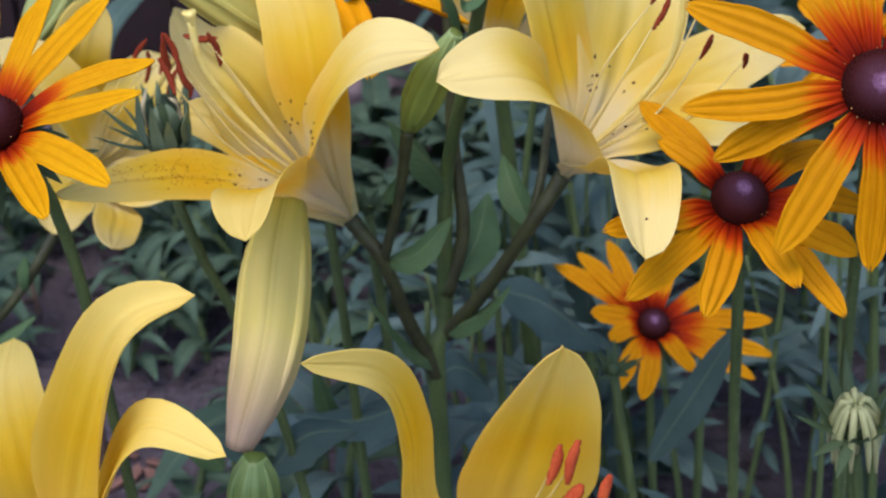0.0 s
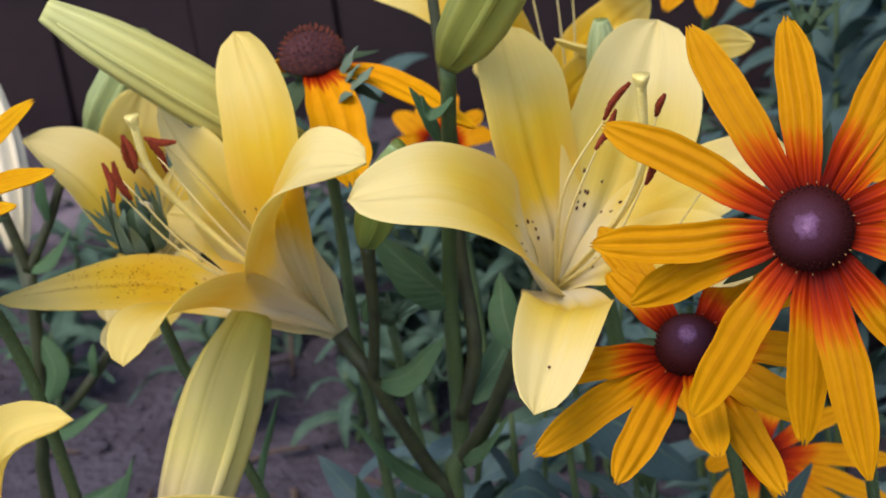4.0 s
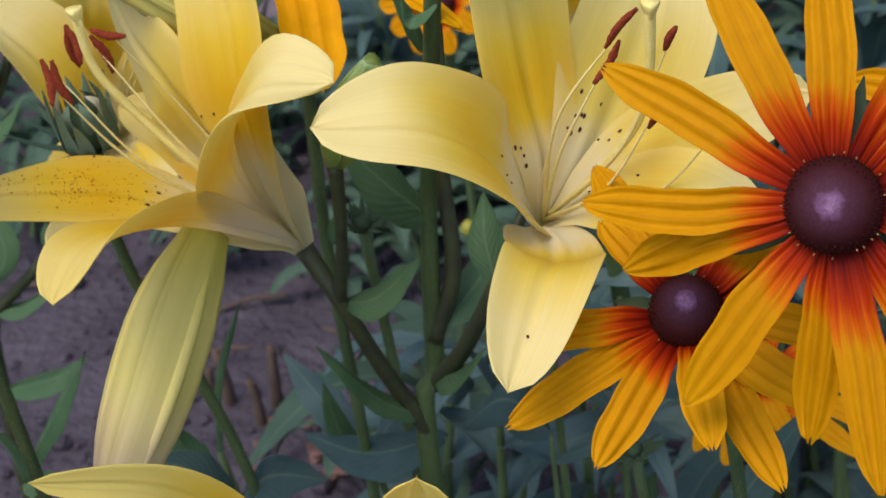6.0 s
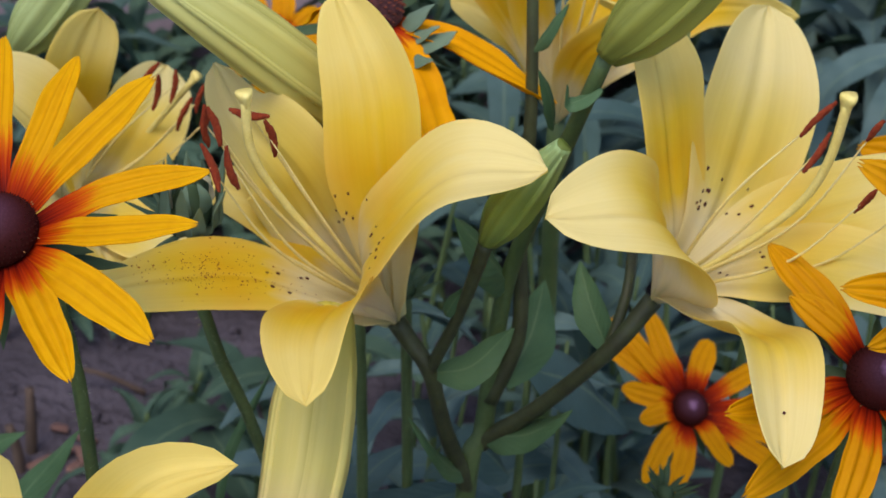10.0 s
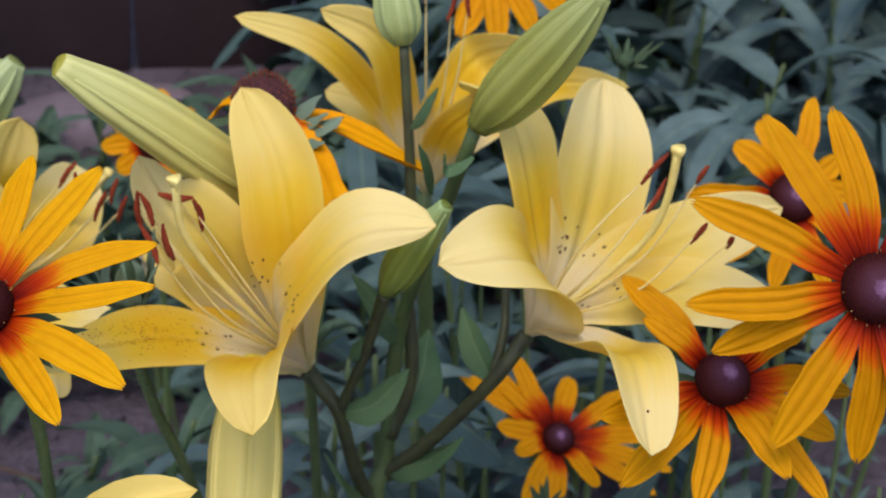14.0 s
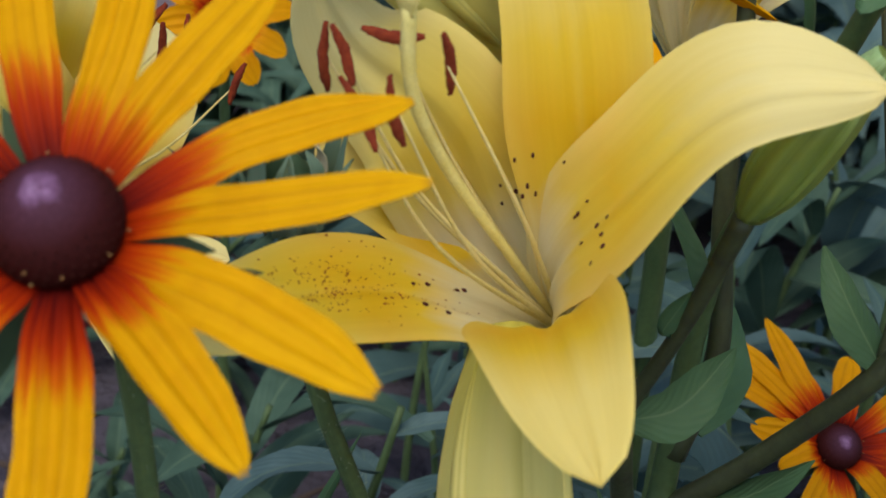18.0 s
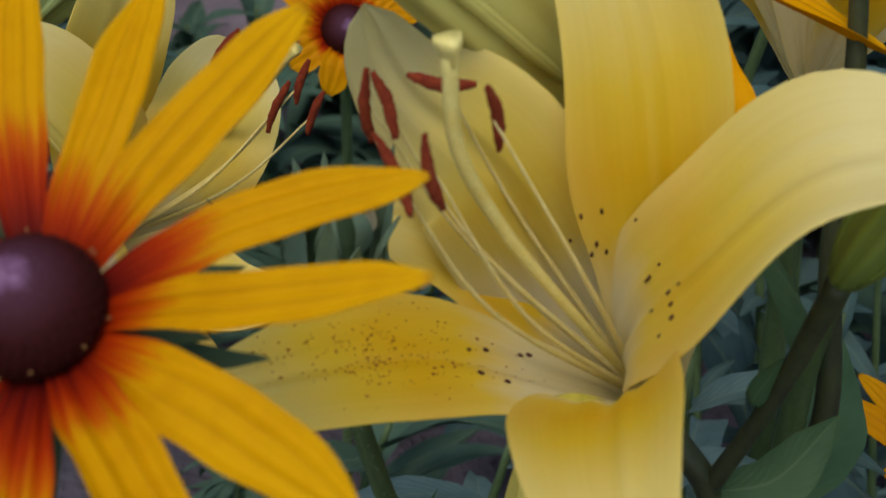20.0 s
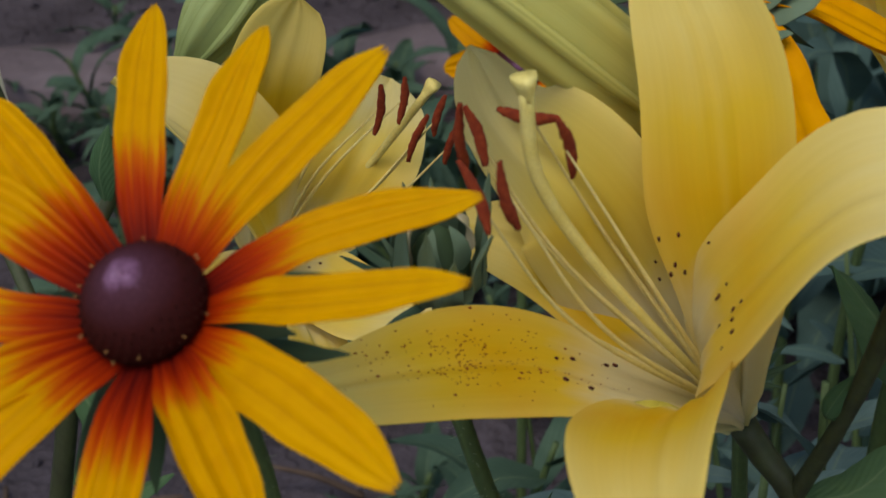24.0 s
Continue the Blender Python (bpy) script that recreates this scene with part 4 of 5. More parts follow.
L4_BASE = Vector((0.0295, -0.0450, 0.2252))
lily("deep yellow lily with strongly curled petals", L4_BASE, (0.15, -0.55, 0.8), [
    ([(0.0122, -0.0575, 0.2612), (0.0118, -0.0748, 0.2983), (0.0056, -0.0966, 0.3320), (-0.0135, -0.1205, 0.3506)], (-0.555, -0.731, -0.398), 0.0072, 0.34, 0.3857, 2.4, 0.1227, 0.3163, -0.4896, 0.8),
    ([(0.0383, -0.0499, 0.2506), (0.0459, -0.0567, 0.2759), (0.0516, -0.0657, 0.3009), (0.0558, -0.0760, 0.3256)], (-0.938, 0.179, 0.299), 0.0211, 0.34, 0.4738, 1.3, 0.2676, 0.1896, 0.0787, 0.3668),
    ((0.0485, -0.0750, 0.2576), (0.0637, -0.0950, 0.2715), (0.0759, -0.1150, 0.2780), 0.011, 0.2),
    ((0.0297, -0.0800, 0.2583), (0.0310, -0.1050, 0.2711), (0.0319, -0.1250, 0.2712), 0.011, 0.2),
    ((0.0144, -0.0750, 0.2554), (0.0037, -0.0950, 0.2691), (-0.0041, -0.1100, 0.2672), 0.011, 0.2),
], (0.0643, -0.0900, 0.2797), [
    ((0.0523, -0.0780, 0.2872), (0.35, 0.3, 1), 0.0125), ((0.0579, -0.0780, 0.2879), (0.3, 0.3, 1), 0.0135), ((0.0566, -0.0850, 0.2805), (0.6, 0.2, 0.6), 0.010), ((0.0662, -0.0900, 0.2850), (0.3, 0.3, 1), 0.011),
], PETAL_FRONT, {}, seed=5, fat=1.9, anther=ANTHER_BRIGHT)

L3_BASE = Vector((-0.1062, -0.0350, 0.2257))
lily("deep yellow lily with petals curling outward", L3_BASE, (-0.05, -0.5, 0.85), [
    ([(-0.0955, -0.0558, 0.2617), (-0.0833, -0.0710, 0.3005), (-0.0673, -0.0769, 0.3383), (-0.0455, -0.0759, 0.3479)], (-0.601, 0.704, 0.379), 0.0136, 0.34, 0.4957, 1.9, 0.1825, 0.7, 0.6004, -0.8),
    ((-0.0847, -0.0650, 0.2707), (-0.0637, -0.0850, 0.3117), (-0.0385, -0.1000, 0.3102), 0.0092, 0.2),
    ((-0.1087, -0.0450, 0.2686), (-0.1122, -0.0400, 0.2969), (-0.1123, -0.0264, 0.3095), 0.0130, 0.25),
    ((-0.1050, -0.0600, 0.2513), (-0.1211, -0.0800, 0.2734), (-0.1355, -0.0900, 0.2716), 0.011, 0.2),
    ((-0.0886, -0.0750, 0.2616), (-0.0802, -0.1000, 0.2679), (-0.0754, -0.1200, 0.2678), 0.011, 0.2),
], None, [], PETAL_FRONT, {}, seed=6)

L0_BASE = Vector((-0.1178, 0.1200, 0.2961))
lily("pale yellow lily behind a gold rudbeckia", L0_BASE, Vector((-0.0725, 0.1114, 0.3503)) - L0_BASE, [
    ([(-0.1166, 0.1161, 0.3162), (-0.1139, 0.1112, 0.3360), (-0.1090, 0.1071, 0.3553), (-0.1018, 0.1117, 0.3728)], (-0.953, -0.271, 0.138), 0.0122, 0.34, 0.62, 4, 0.2716, 0.1529, 0.1794, 0.1263),
    ([(-0.1109, 0.1019, 0.3118), (-0.1101, 0.0881, 0.3309), (-0.1199, 0.0841, 0.3505), (-0.1381, 0.0835, 0.3649)], (-0.378, -0.706, -0.598), 0.0173, 0.34, 0.494, 2.951, 0.2258, 0.5173, -0.0017, 0.8),
    ((-0.1013, 0.1150, 0.3135), (-0.0899, 0.1180, 0.3304), (-0.0853, 0.1450, 0.3373), 0.0140, 0.2, (0.1, -0.9, 0.4)),
    ((-0.1000, 0.1000, 0.3051), (-0.0864, 0.0850, 0.3060), (-0.0708, 0.0750, 0.3118), 0.0095, 0.2, (0, -0.55, 0.83)),
    ([(-0.1046, 0.0978, 0.2987), (-0.0962, 0.0734, 0.3026), (-0.0929, 0.0476, 0.3081), (-0.0883, 0.0215, 0.3152)], (0.762, 0.254, -0.596), 0.0088, 0.34, 0.5093, 2.571, 0.2162, 0.1158, 0.0566, 0.0504),
    ((-0.1167, 0.1100, 0.3008), (-0.1221, 0.1000, 0.2963), (-0.1247, 0.0900, 0.2882), 0.0110, 0.2),
], (-0.0725, 0.1114, 0.3503), [
    ((-0.0861, 0.1050, 0.3533), (0.5, 0.2, 0.7), 0.011), ((-0.0846, 0.1080, 0.3463), (0.15, 0.2, 1), 0.012), ((-0.0791, 0.1080, 0.3487), (0.15, 0.2, 1), 0.011),
    ((-0.0753, 0.1050, 0.3407), (0.4, 0.2, 0.9), 0.012), ((-0.0703, 0.1050, 0.3464), (0.3, 0.2, 1), 0.010), ((-0.0676, 0.1050, 0.3393), (0.35, 0.2, 0.9), 0.010),
], PETAL, {3: ()}, seed=7, paler=(1,), cream=(2, 3, 4, 5), slim=0.6)

L5_BASE = Vector((0.0465, 0.1389, 0.3254))
lily("tall yellow lily seen from its side behind buds", L5_BASE, (-0.05, 0.1, 1), [
    ((0.0286, 0.1370, 0.3607), (0.0049, 0.1340, 0.3894), (-0.0262, 0.1334, 0.4011), 0.0066, 0.25, (0.2, -0.8, 0.55)),
    ((0.0349, 0.1300, 0.3638), (0.0246, 0.1220, 0.3964), (0.0031, 0.1180, 0.4094), 0.0085, 0.25, (0.2, -0.9, 0.3)),
    ((0.0512, 0.1280, 0.3667), (0.0660, 0.1450, 0.3791), (0.0811, 0.1200, 0.3946), 0.0095, 0.25, (-0.2, -0.9, 0.3)),
    ((0.0499, 0.1180, 0.3601), (0.0644, 0.1120, 0.3772), (0.0515, 0.1050, 0.3866), 0.0075, 0.2, (-0.1, -0.9, 0.4)),
    ((0.0639, 0.1350, 0.3491), (0.0949, 0.1450, 0.3670), (0.1154, 0.1108, 0.3809), 0.0065, 0.2, (-0.1, -0.75, 0.65)),
    ((0.0352, 0.1450, 0.3520), (0.0185, 0.1500, 0.3606), (0.0088, 0.1550, 0.3620), 0.0080, 0.2, (0.1, -0.8, 0.5)),
], None, [
    ((0.0404, 0.1200, 0.4171), (0.1, 0.2, 1), 0.011), ((0.0501, 0.1200, 0.4096), (0.3, 0.2, 1), 0.012), ((0.0561, 0.1200, 0.4106), (-0.1, 0.2, 1), 0.011),
], PETAL, {}, seed=8)
leaning = thing("lily_stalk", (0.06, 0.17, -0.004), "slim green lily stalk standing farther back", "lily stalk", "lily stalks")
bm = tube([(0, 0, 0), (-0.002, -0.006, 0.16), L5_BASE - Vector((0.06, 0.17, -0.004))], [0.004, 0.0036, 0.003], 30, 10)
part("stem", bm, STEM_LILY, leaning)
for name, foot, top in (("front", L4_BASE, (0.03, -0.03, -0.004)), ("left", L3_BASE, (-0.07, -0.01, -0.004))):
    st = thing("lily_stalk", top, "green lily stalk carrying one open flower", "lily stalk", "lily stalks")
    d = Vector(foot) - Vector(top)
    part("stem", tube([(0, 0, 0), d * 0.5 + Vector((0, 0.012, 0)), d * 0.9 + Vector((0, 0.008, 0)), d], [0.004, 0.0035, 0.003, 0.003], 30, 10), STEM_LILY, st)

# ---- lily buds ----
lily_bud("long pale green ridged lily bud", [(-0.0200, 0.0500, 0.3716), (-0.0307, 0.0400, 0.3840), (-0.0568, 0.0260, 0.4113), (-0.0814, 0.0201, 0.4309)], 0.0086, BUD_PALE, (0.6, 0.9, 1.0, 1.0, 0.93, 0.78, 0.42))
lily_bud("drooping cream lily bud with pinkish tip", [(-0.0262, 0.0021, 0.3381), (-0.0294, -0.0160, 0.3249), (-0.0331, -0.0398, 0.3050), (-0.0430, -0.0500, 0.2800)], 0.0112, BUD_CREAM, (0.55, 0.85, 1.0, 1.0, 0.92, 0.72, 0.38), 0.07, crease=0.02)
lily_bud("small dark green lily bud", [B3_BASE, B3_BASE.lerp(Vector((0.0303, -0.0039, 0.3944)), 0.5) + Vector((-0.001, 0.001, -0.001)), (0.0303, -0.0039, 0.3944)], 0.0060, BUD_LEAF, (0.45, 0.85, 1.0, 0.98, 0.85, 0.6, 0.35))
lily_bud("plump green lily bud on top of the stalk", [B4_BASE, (0.0562, 0.0120, 0.4302), (0.0747, 0.0080, 0.4558)], 0.0088, BUD_GREEN, (0.42, 0.85, 1.0, 1.0, 0.9, 0.7, 0.35))
lily_bud("pale green lily bud standing upright", [(-0.1303, 0.1180, 0.3528), (-0.1180, 0.1200, 0.3686), (-0.1025, 0.1220, 0.3896)], 0.0085, BUD_MINT, (0.4, 0.8, 1.0, 1.0, 0.92, 0.75, 0.4))
lily_bud("slim green lily bud behind the creamy lily", [(0.0712, 0.0850, 0.3693), (0.0712, 0.0850, 0.3850), (0.0715, 0.0850, 0.3989)], 0.0052, BUD_MINT, (0.5, 0.9, 1.0, 1.0, 0.92, 0.75, 0.4))
lily_bud("blue-green lily bud on a thin stem", [UP2, UP2.lerp(Vector((0.0206, 0.0700, 0.4415)), 0.5), (0.0206, 0.0700, 0.4415)], 0.0070, BUD_MINT, (0.4, 0.85, 1.0, 1.0, 0.9, 0.7, 0.4))
IVORY = Vector((-0.1906, 0.1450, 0.2933))
lily_bud("tall ivory lily bud near the fence", [IVORY, (-0.2025, 0.1680, 0.3245), (-0.2176, 0.1950, 0.3580)], 0.0095, BUD_WHITE, (0.45, 0.8, 1.0, 1.0, 0.85, 0.6, 0.25))
foot = Vector((-0.1900, 0.1150, -0.004))
FORK_LOW, FORK_HIGH = Vector((-0.1716, 0.1000, 0.2322)), Vector((-0.1592, 0.1000, 0.3055))
left_stalk = thing("lily_stalk", foot, "brownish branched lily stalk with one open flower and buds", "lily stalk", "lily stalks")
for name, pts, radii in (
        ("stem", (foot, (-0.1820, 0.1080, 0.1900), FORK_LOW, (-0.1640, 0.1000, 0.2700), FORK_HIGH), (0.0036, 0.0034, 0.0032, 0.0029, 0.0026)),
        ("branch", (FORK_HIGH, (-0.1485, 0.1050, 0.3240), (-0.1408, 0.1100, 0.3405), (-0.1300, 0.1180, 0.3532)), (0.0021, 0.0019, 0.0019, 0.0024)),
        ("branch", (FORK_HIGH, (-0.1647, 0.1000, 0.3330), (-0.1720, 0.1000, 0.3620), (-0.1760, 0.1020, 0.3800)), (0.0022, 0.0020, 0.0018, 0.0012)),
        ("branch", (FORK_LOW, (-0.1590, 0.1000, 0.2440), (-0.1462, 0.1020, 0.2565), (-0.1343, 0.1100, 0.2715), L0_BASE), (0.0022, 0.0021, 0.0021, 0.0022, 0.0027)),
        ("branch", ((-0.1645, 0.1000, 0.2680), (-0.1740, 0.1180, 0.2790), IVORY), (0.0018, 0.0018, 0.0022))):
    bm = tube(pts, radii, 24, 10)
    bm.transform(Matrix.Translation(-foot))
    part(name, bm, STEM_RED, left_stalk)
for k, (pts, half) in enumerate(((((-0.1588, 0.1000, 0.3060), (-0.1480, 0.0990, 0.3115), (-0.1365, 0.0990, 0.3235)), 0.0045),
        (((-0.1490, 0.1040, 0.3235), (-0.1488, 0.1020, 0.3340), (-0.1456, 0.1020, 0.3450)), 0.0036),
        (((-0.1625, 0.1000, 0.2790), (-0.1560, 0.0960, 0.2640), (-0.1640, 0.0940, 0.2480)), 0.0050),
        (((-0.1713, 0.1000, 0.2340), (-0.1570, 0.0985, 0.2375), (-0.1397, 0.1000, 0.2479)), 0.0040),
        (((-0.1440, 0.1020, 0.2590), (-0.1425, 0.1000, 0.2665), (-0.1395, 0.1000, 0.2745)), 0.0036),
        (((-0.1645, 0.1000, 0.2650), (-0.1700, 0.0980, 0.2720), (-0.1760, 0.0960, 0.2700)), 0.0045),
        (((-0.1735, 0.1000, 0.3680), (-0.1740, 0.0980, 0.3790), (-0.1710, 0.0970, 0.3900)), 0.0032),
        (((-0.1820, 0.1080, 0.1900), (-0.1512, 0.1000, 0.2051), (-0.1298, 0.0900, 0.2234)), 0.0064),
        (((-0.1825, 0.1080, 0.1860), (-0.1956, 0.1000, 0.1922), (-0.2030, 0.0900, 0.2022)), 0.0064))):
    leaf_part("leaf", pts, half, LEAF_LILY, left_stalk, foot, None, 0.22, 0.0, 50 + k)
lily_bud("small green lily bud below the cream bud", [(-0.0401, -0.0700, 0.2507), (-0.0376, -0.0700, 0.2715), (-0.0353, -0.0700, 0.2899)], 0.0080, BUD_SHADED, (0.5, 0.9, 1.0, 1.0, 0.95, 0.8, 0.4))

# ---- rudbeckias ----
r0 = rudbeckia("gold rudbeckia with mahogany ring and purple disc", (-0.1012, -0.0458, 0.3880), (-0.11, -0.62, 0.775), [
    (-161.7, 0.0474, 0.0060),
    (-139.3, 0.0513, 0.0120),
    (-118.9, 0.0468, 0.0131),
    (-82.6, 0.0565, 0.0170),
    (-50.8, 0.0458, 0.0176),
    (-28.7, 0.0496, 0.0151),
    (3.6, 0.0487, 0.0172, 0.78),
    (24.0, 0.0497, 0.0046, 0.88),
    (57.5, 0.0508, 0.0021),
    (82.5, 0.0480, -0.0032),
    (105.7, 0.0550, -0.0090),
    (139.6, 0.0504, -0.0050),
    (159.6, 0.0473, 0.0010),], 0.0092, 0.0045, RAY_YELLOW, [(-0.0945, -0.0330, 0.3680), (-0.0911, -0.0240, 0.3400), (-0.0887, -0.0190, 0.3000), (-0.083, -0.008, 0.15), (-0.080, 0.0, -0.004)], 0.95, seed=11, crown=(-0.20, -0.44, 0.87))
leaf_part("sepal", ((-0.0897, -0.0350, 0.3758), (-0.0816, -0.0380, 0.3763), (-0.0737, -0.0400, 0.3772)), 0.0018, SEPAL, r0, (-0.1012, -0.0458, 0.3880), None, 0.15, 0.0, 41)
rudbeckia("golden orange rudbeckia with red-brown ring in full face", (0.1452, -0.0544, 0.3906), (-0.0588, -0.8666, 0.4956), [
    (-175.2, 0.0540, -0.0024, 0.95),
    (-157.5, 0.0483, -0.0089, 0.98),
    (-121.5, 0.0531, -0.0061, 1.08),
    (-92.1, 0.0508, -0.0107, 1.00),
    (-75.3, 0.0592, 0.0019, 1.04),
    (-45.7, 0.0487, -0.0050),
    (-9.9, 0.0489, -0.0050),
    (22.8, 0.0516, -0.0050),
    (50.8, 0.0538, -0.0050, 0.95),
    (67.8, 0.0527, -0.0050, 0.98),
    (100.0, 0.0532, -0.0092, 1.00),
    (122.5, 0.0582, -0.0019, 1.00),
    (154.5, 0.0578, -0.0026, 1.00),], 0.0100, 0.0051, RAY, [(0.150, -0.030, 0.36), (0.155, 0.0, 0.27), (0.16, 0.02, 0.12), (0.16, 0.03, -0.004)], 0.85, seed=12)
r2 = rudbeckia("golden rudbeckia below the larger one, rays drooping", (0.1111, -0.0358, 0.3488), (0.0716, -0.6033, 0.7943), [
    (-167.9, 0.0450, 0.0094),
    (-144.2, 0.0492, 0.0021),
    (-116.4, 0.0427, 0.0050),
    (-79.0, 0.0364, 0.0136),
    (-62.3, 0.0472, 0.0030),
    (-37.3, 0.0319, 0.0020),
    (-35.6, 0.0381, 0.0020),
    (-12.4, 0.0411, 0.0020),
    (24.5, 0.0350, 0.0020),
    (52.4, 0.0303, 0.0020),
    (121.4, 0.0436, -0.0006),
    (132.3, 0.0301, 0.0020),], 0.0085, 0.0051, RAY, [(0.116, -0.012, 0.31), (0.12, 0.01, 0.22), (0.125, 0.02, 0.1), (0.125, 0.03, -0.004)], 0.9, seed=13)
leaf_part("leaf", ((0.0970, 0.0620, 0.1920), (0.1136, 0.0620, 0.2205), (0.1315, 0.0620, 0.2530)), 0.0072, LEAF_BLUE, r2, (0.1111, -0.0358, 0.3488), None, 0.2, 0.0, 33)
rudbeckia("small orange rudbeckia low in the bed", (0.1059, 0.1274, 0.2146), (0.05, -0.62, 0.78), [
    (-167.3, 0.0197, 0.0000),
    (-125.2, 0.0341, 0.0000),
    (-106.2, 0.0335, 0.0000),
    (-57.8, 0.0261, 0.0000),
    (-36.3, 0.0470, 0.0000),
    (-21.4, 0.0504, 0.0000),
    (-3.3, 0.0501, 0.0000),
    (27.7, 0.0390, 0.0000),
    (67.9, 0.0283, 0.0000),
    (108.1, 0.0424, 0.0000),
    (127.1, 0.0445, 0.0000),
    (139.8, 0.0490, 0.0000),
    (160.7, 0.0263, 0.0000),], 0.0068, 0.0043, RAY_ORANGE, [(0.107, 0.145, 0.16), (0.11, 0.15, 0.08), (0.11, 0.15, -0.004)], 0.8, seed=14, detail=False)
rudbeckia("orange rudbeckia at the side of the bed", (0.1753, 0.0880, 0.3454), (-0.05, -0.75, 0.62), [
    (178, 0.0400, 0.0), (135, 0.0300, 0.0), (111, 0.0320, 0.0), (75, 0.0405, 0.0), (40, 0.024, 0.0), (5, 0.024, 0.0), (-35, 0.024, 0.0), (-70, 0.035, 0.0), (-105, 0.035, 0.0), (-140, 0.037, 0.0)], 0.0092, 0.0046, RAY_ORANGE, [(0.19, 0.11, 0.26), (0.2, 0.12, 0.12), (0.2, 0.12, -0.004)], 0.8, seed=15, detail=False)
fading = rudbeckia("fading rudbeckia with brown cone and few hanging rays", (-0.0196, 0.0694, 0.3944), (0.05, -0.15, 0.98), [
    (-81.0, 0.0500, -0.0190, 1.25),
    (-34.7, 0.0581, -0.0145, 1.05),
    (131.2, 0.0184, -0.0099),], 0.0105, 0.0070, RAY_FADING, [(-0.019, 0.068, 0.34), (-0.018, 0.063, 0.295), (-0.0145, 0.062, 0.225), (-0.008, 0.064, -0.004)], 0.75, True, seed=16, sepals=12, detail=False)
for k, pts in enumerate((
        ((-0.0112, 0.0660, 0.3899), (-0.0062, 0.0640, 0.3959), (-0.0008, 0.0620, 0.4014)),
        ((-0.0102, 0.0640, 0.3891), (-0.0044, 0.0600, 0.3928), (0.0006, 0.0570, 0.3971)),
        ((-0.0092, 0.0620, 0.3884), (-0.0018, 0.0580, 0.3913), (0.0055, 0.0550, 0.3967)),
        ((-0.0109, 0.0580, 0.3887), (-0.0064, 0.0540, 0.3879), (-0.0008, 0.0500, 0.3897)))):
    leaf_part("sepal", pts, (0.0030, 0.0028, 0.0036, 0.0034)[k], SEPAL_PALE, fading, (-0.0196, 0.0694, 0.3944), None, 0.2, 0.0, 60 + k, 0.12, 10)
rudbeckia("small orange rudbeckia half hidden at the back", (-0.0572, 0.3114, 0.2664), (0.1, -0.8, 0.6), [
    (80, 0.028, 0.0), (110, 0.026, 0.0), (140, 0.030, 0.0), (40, 0.026, 0.0), (10, 0.026, 0.0), (-30, 0.023, 0.0), (-70, 0.023, 0.0), (-110, 0.023, 0.0), (-150, 0.023, 0.0), (178, 0.026, 0.0)], 0.0085, 0.0048, RAY_ORANGE, [(-0.056, 0.33, 0.18), (-0.056, 0.335, -0.004)], 0.8, seed=17, detail=False)
rudbeckia("orange rudbeckia above the tall lily at the back", (0.0867, 0.2400, 0.3848), (0.0, -0.7, 0.7), [
    (-40, 0.04, 0.0), (-65, 0.04, 0.0), (-90, 0.04, 0.0), (-115, 0.04, 0.0), (-10, 0.04, 0.0), (190, 0.04, 0.0), (150, 0.04, 0.0), (110, 0.04, 0.0), (70, 0.04, 0.0), (30, 0.04, 0.0)], 0.009, 0.0058, RAY_ORANGE, [(0.06, 0.28, 0.2), (0.06, 0.29, -0.004)], 0.8, seed=18, detail=False)


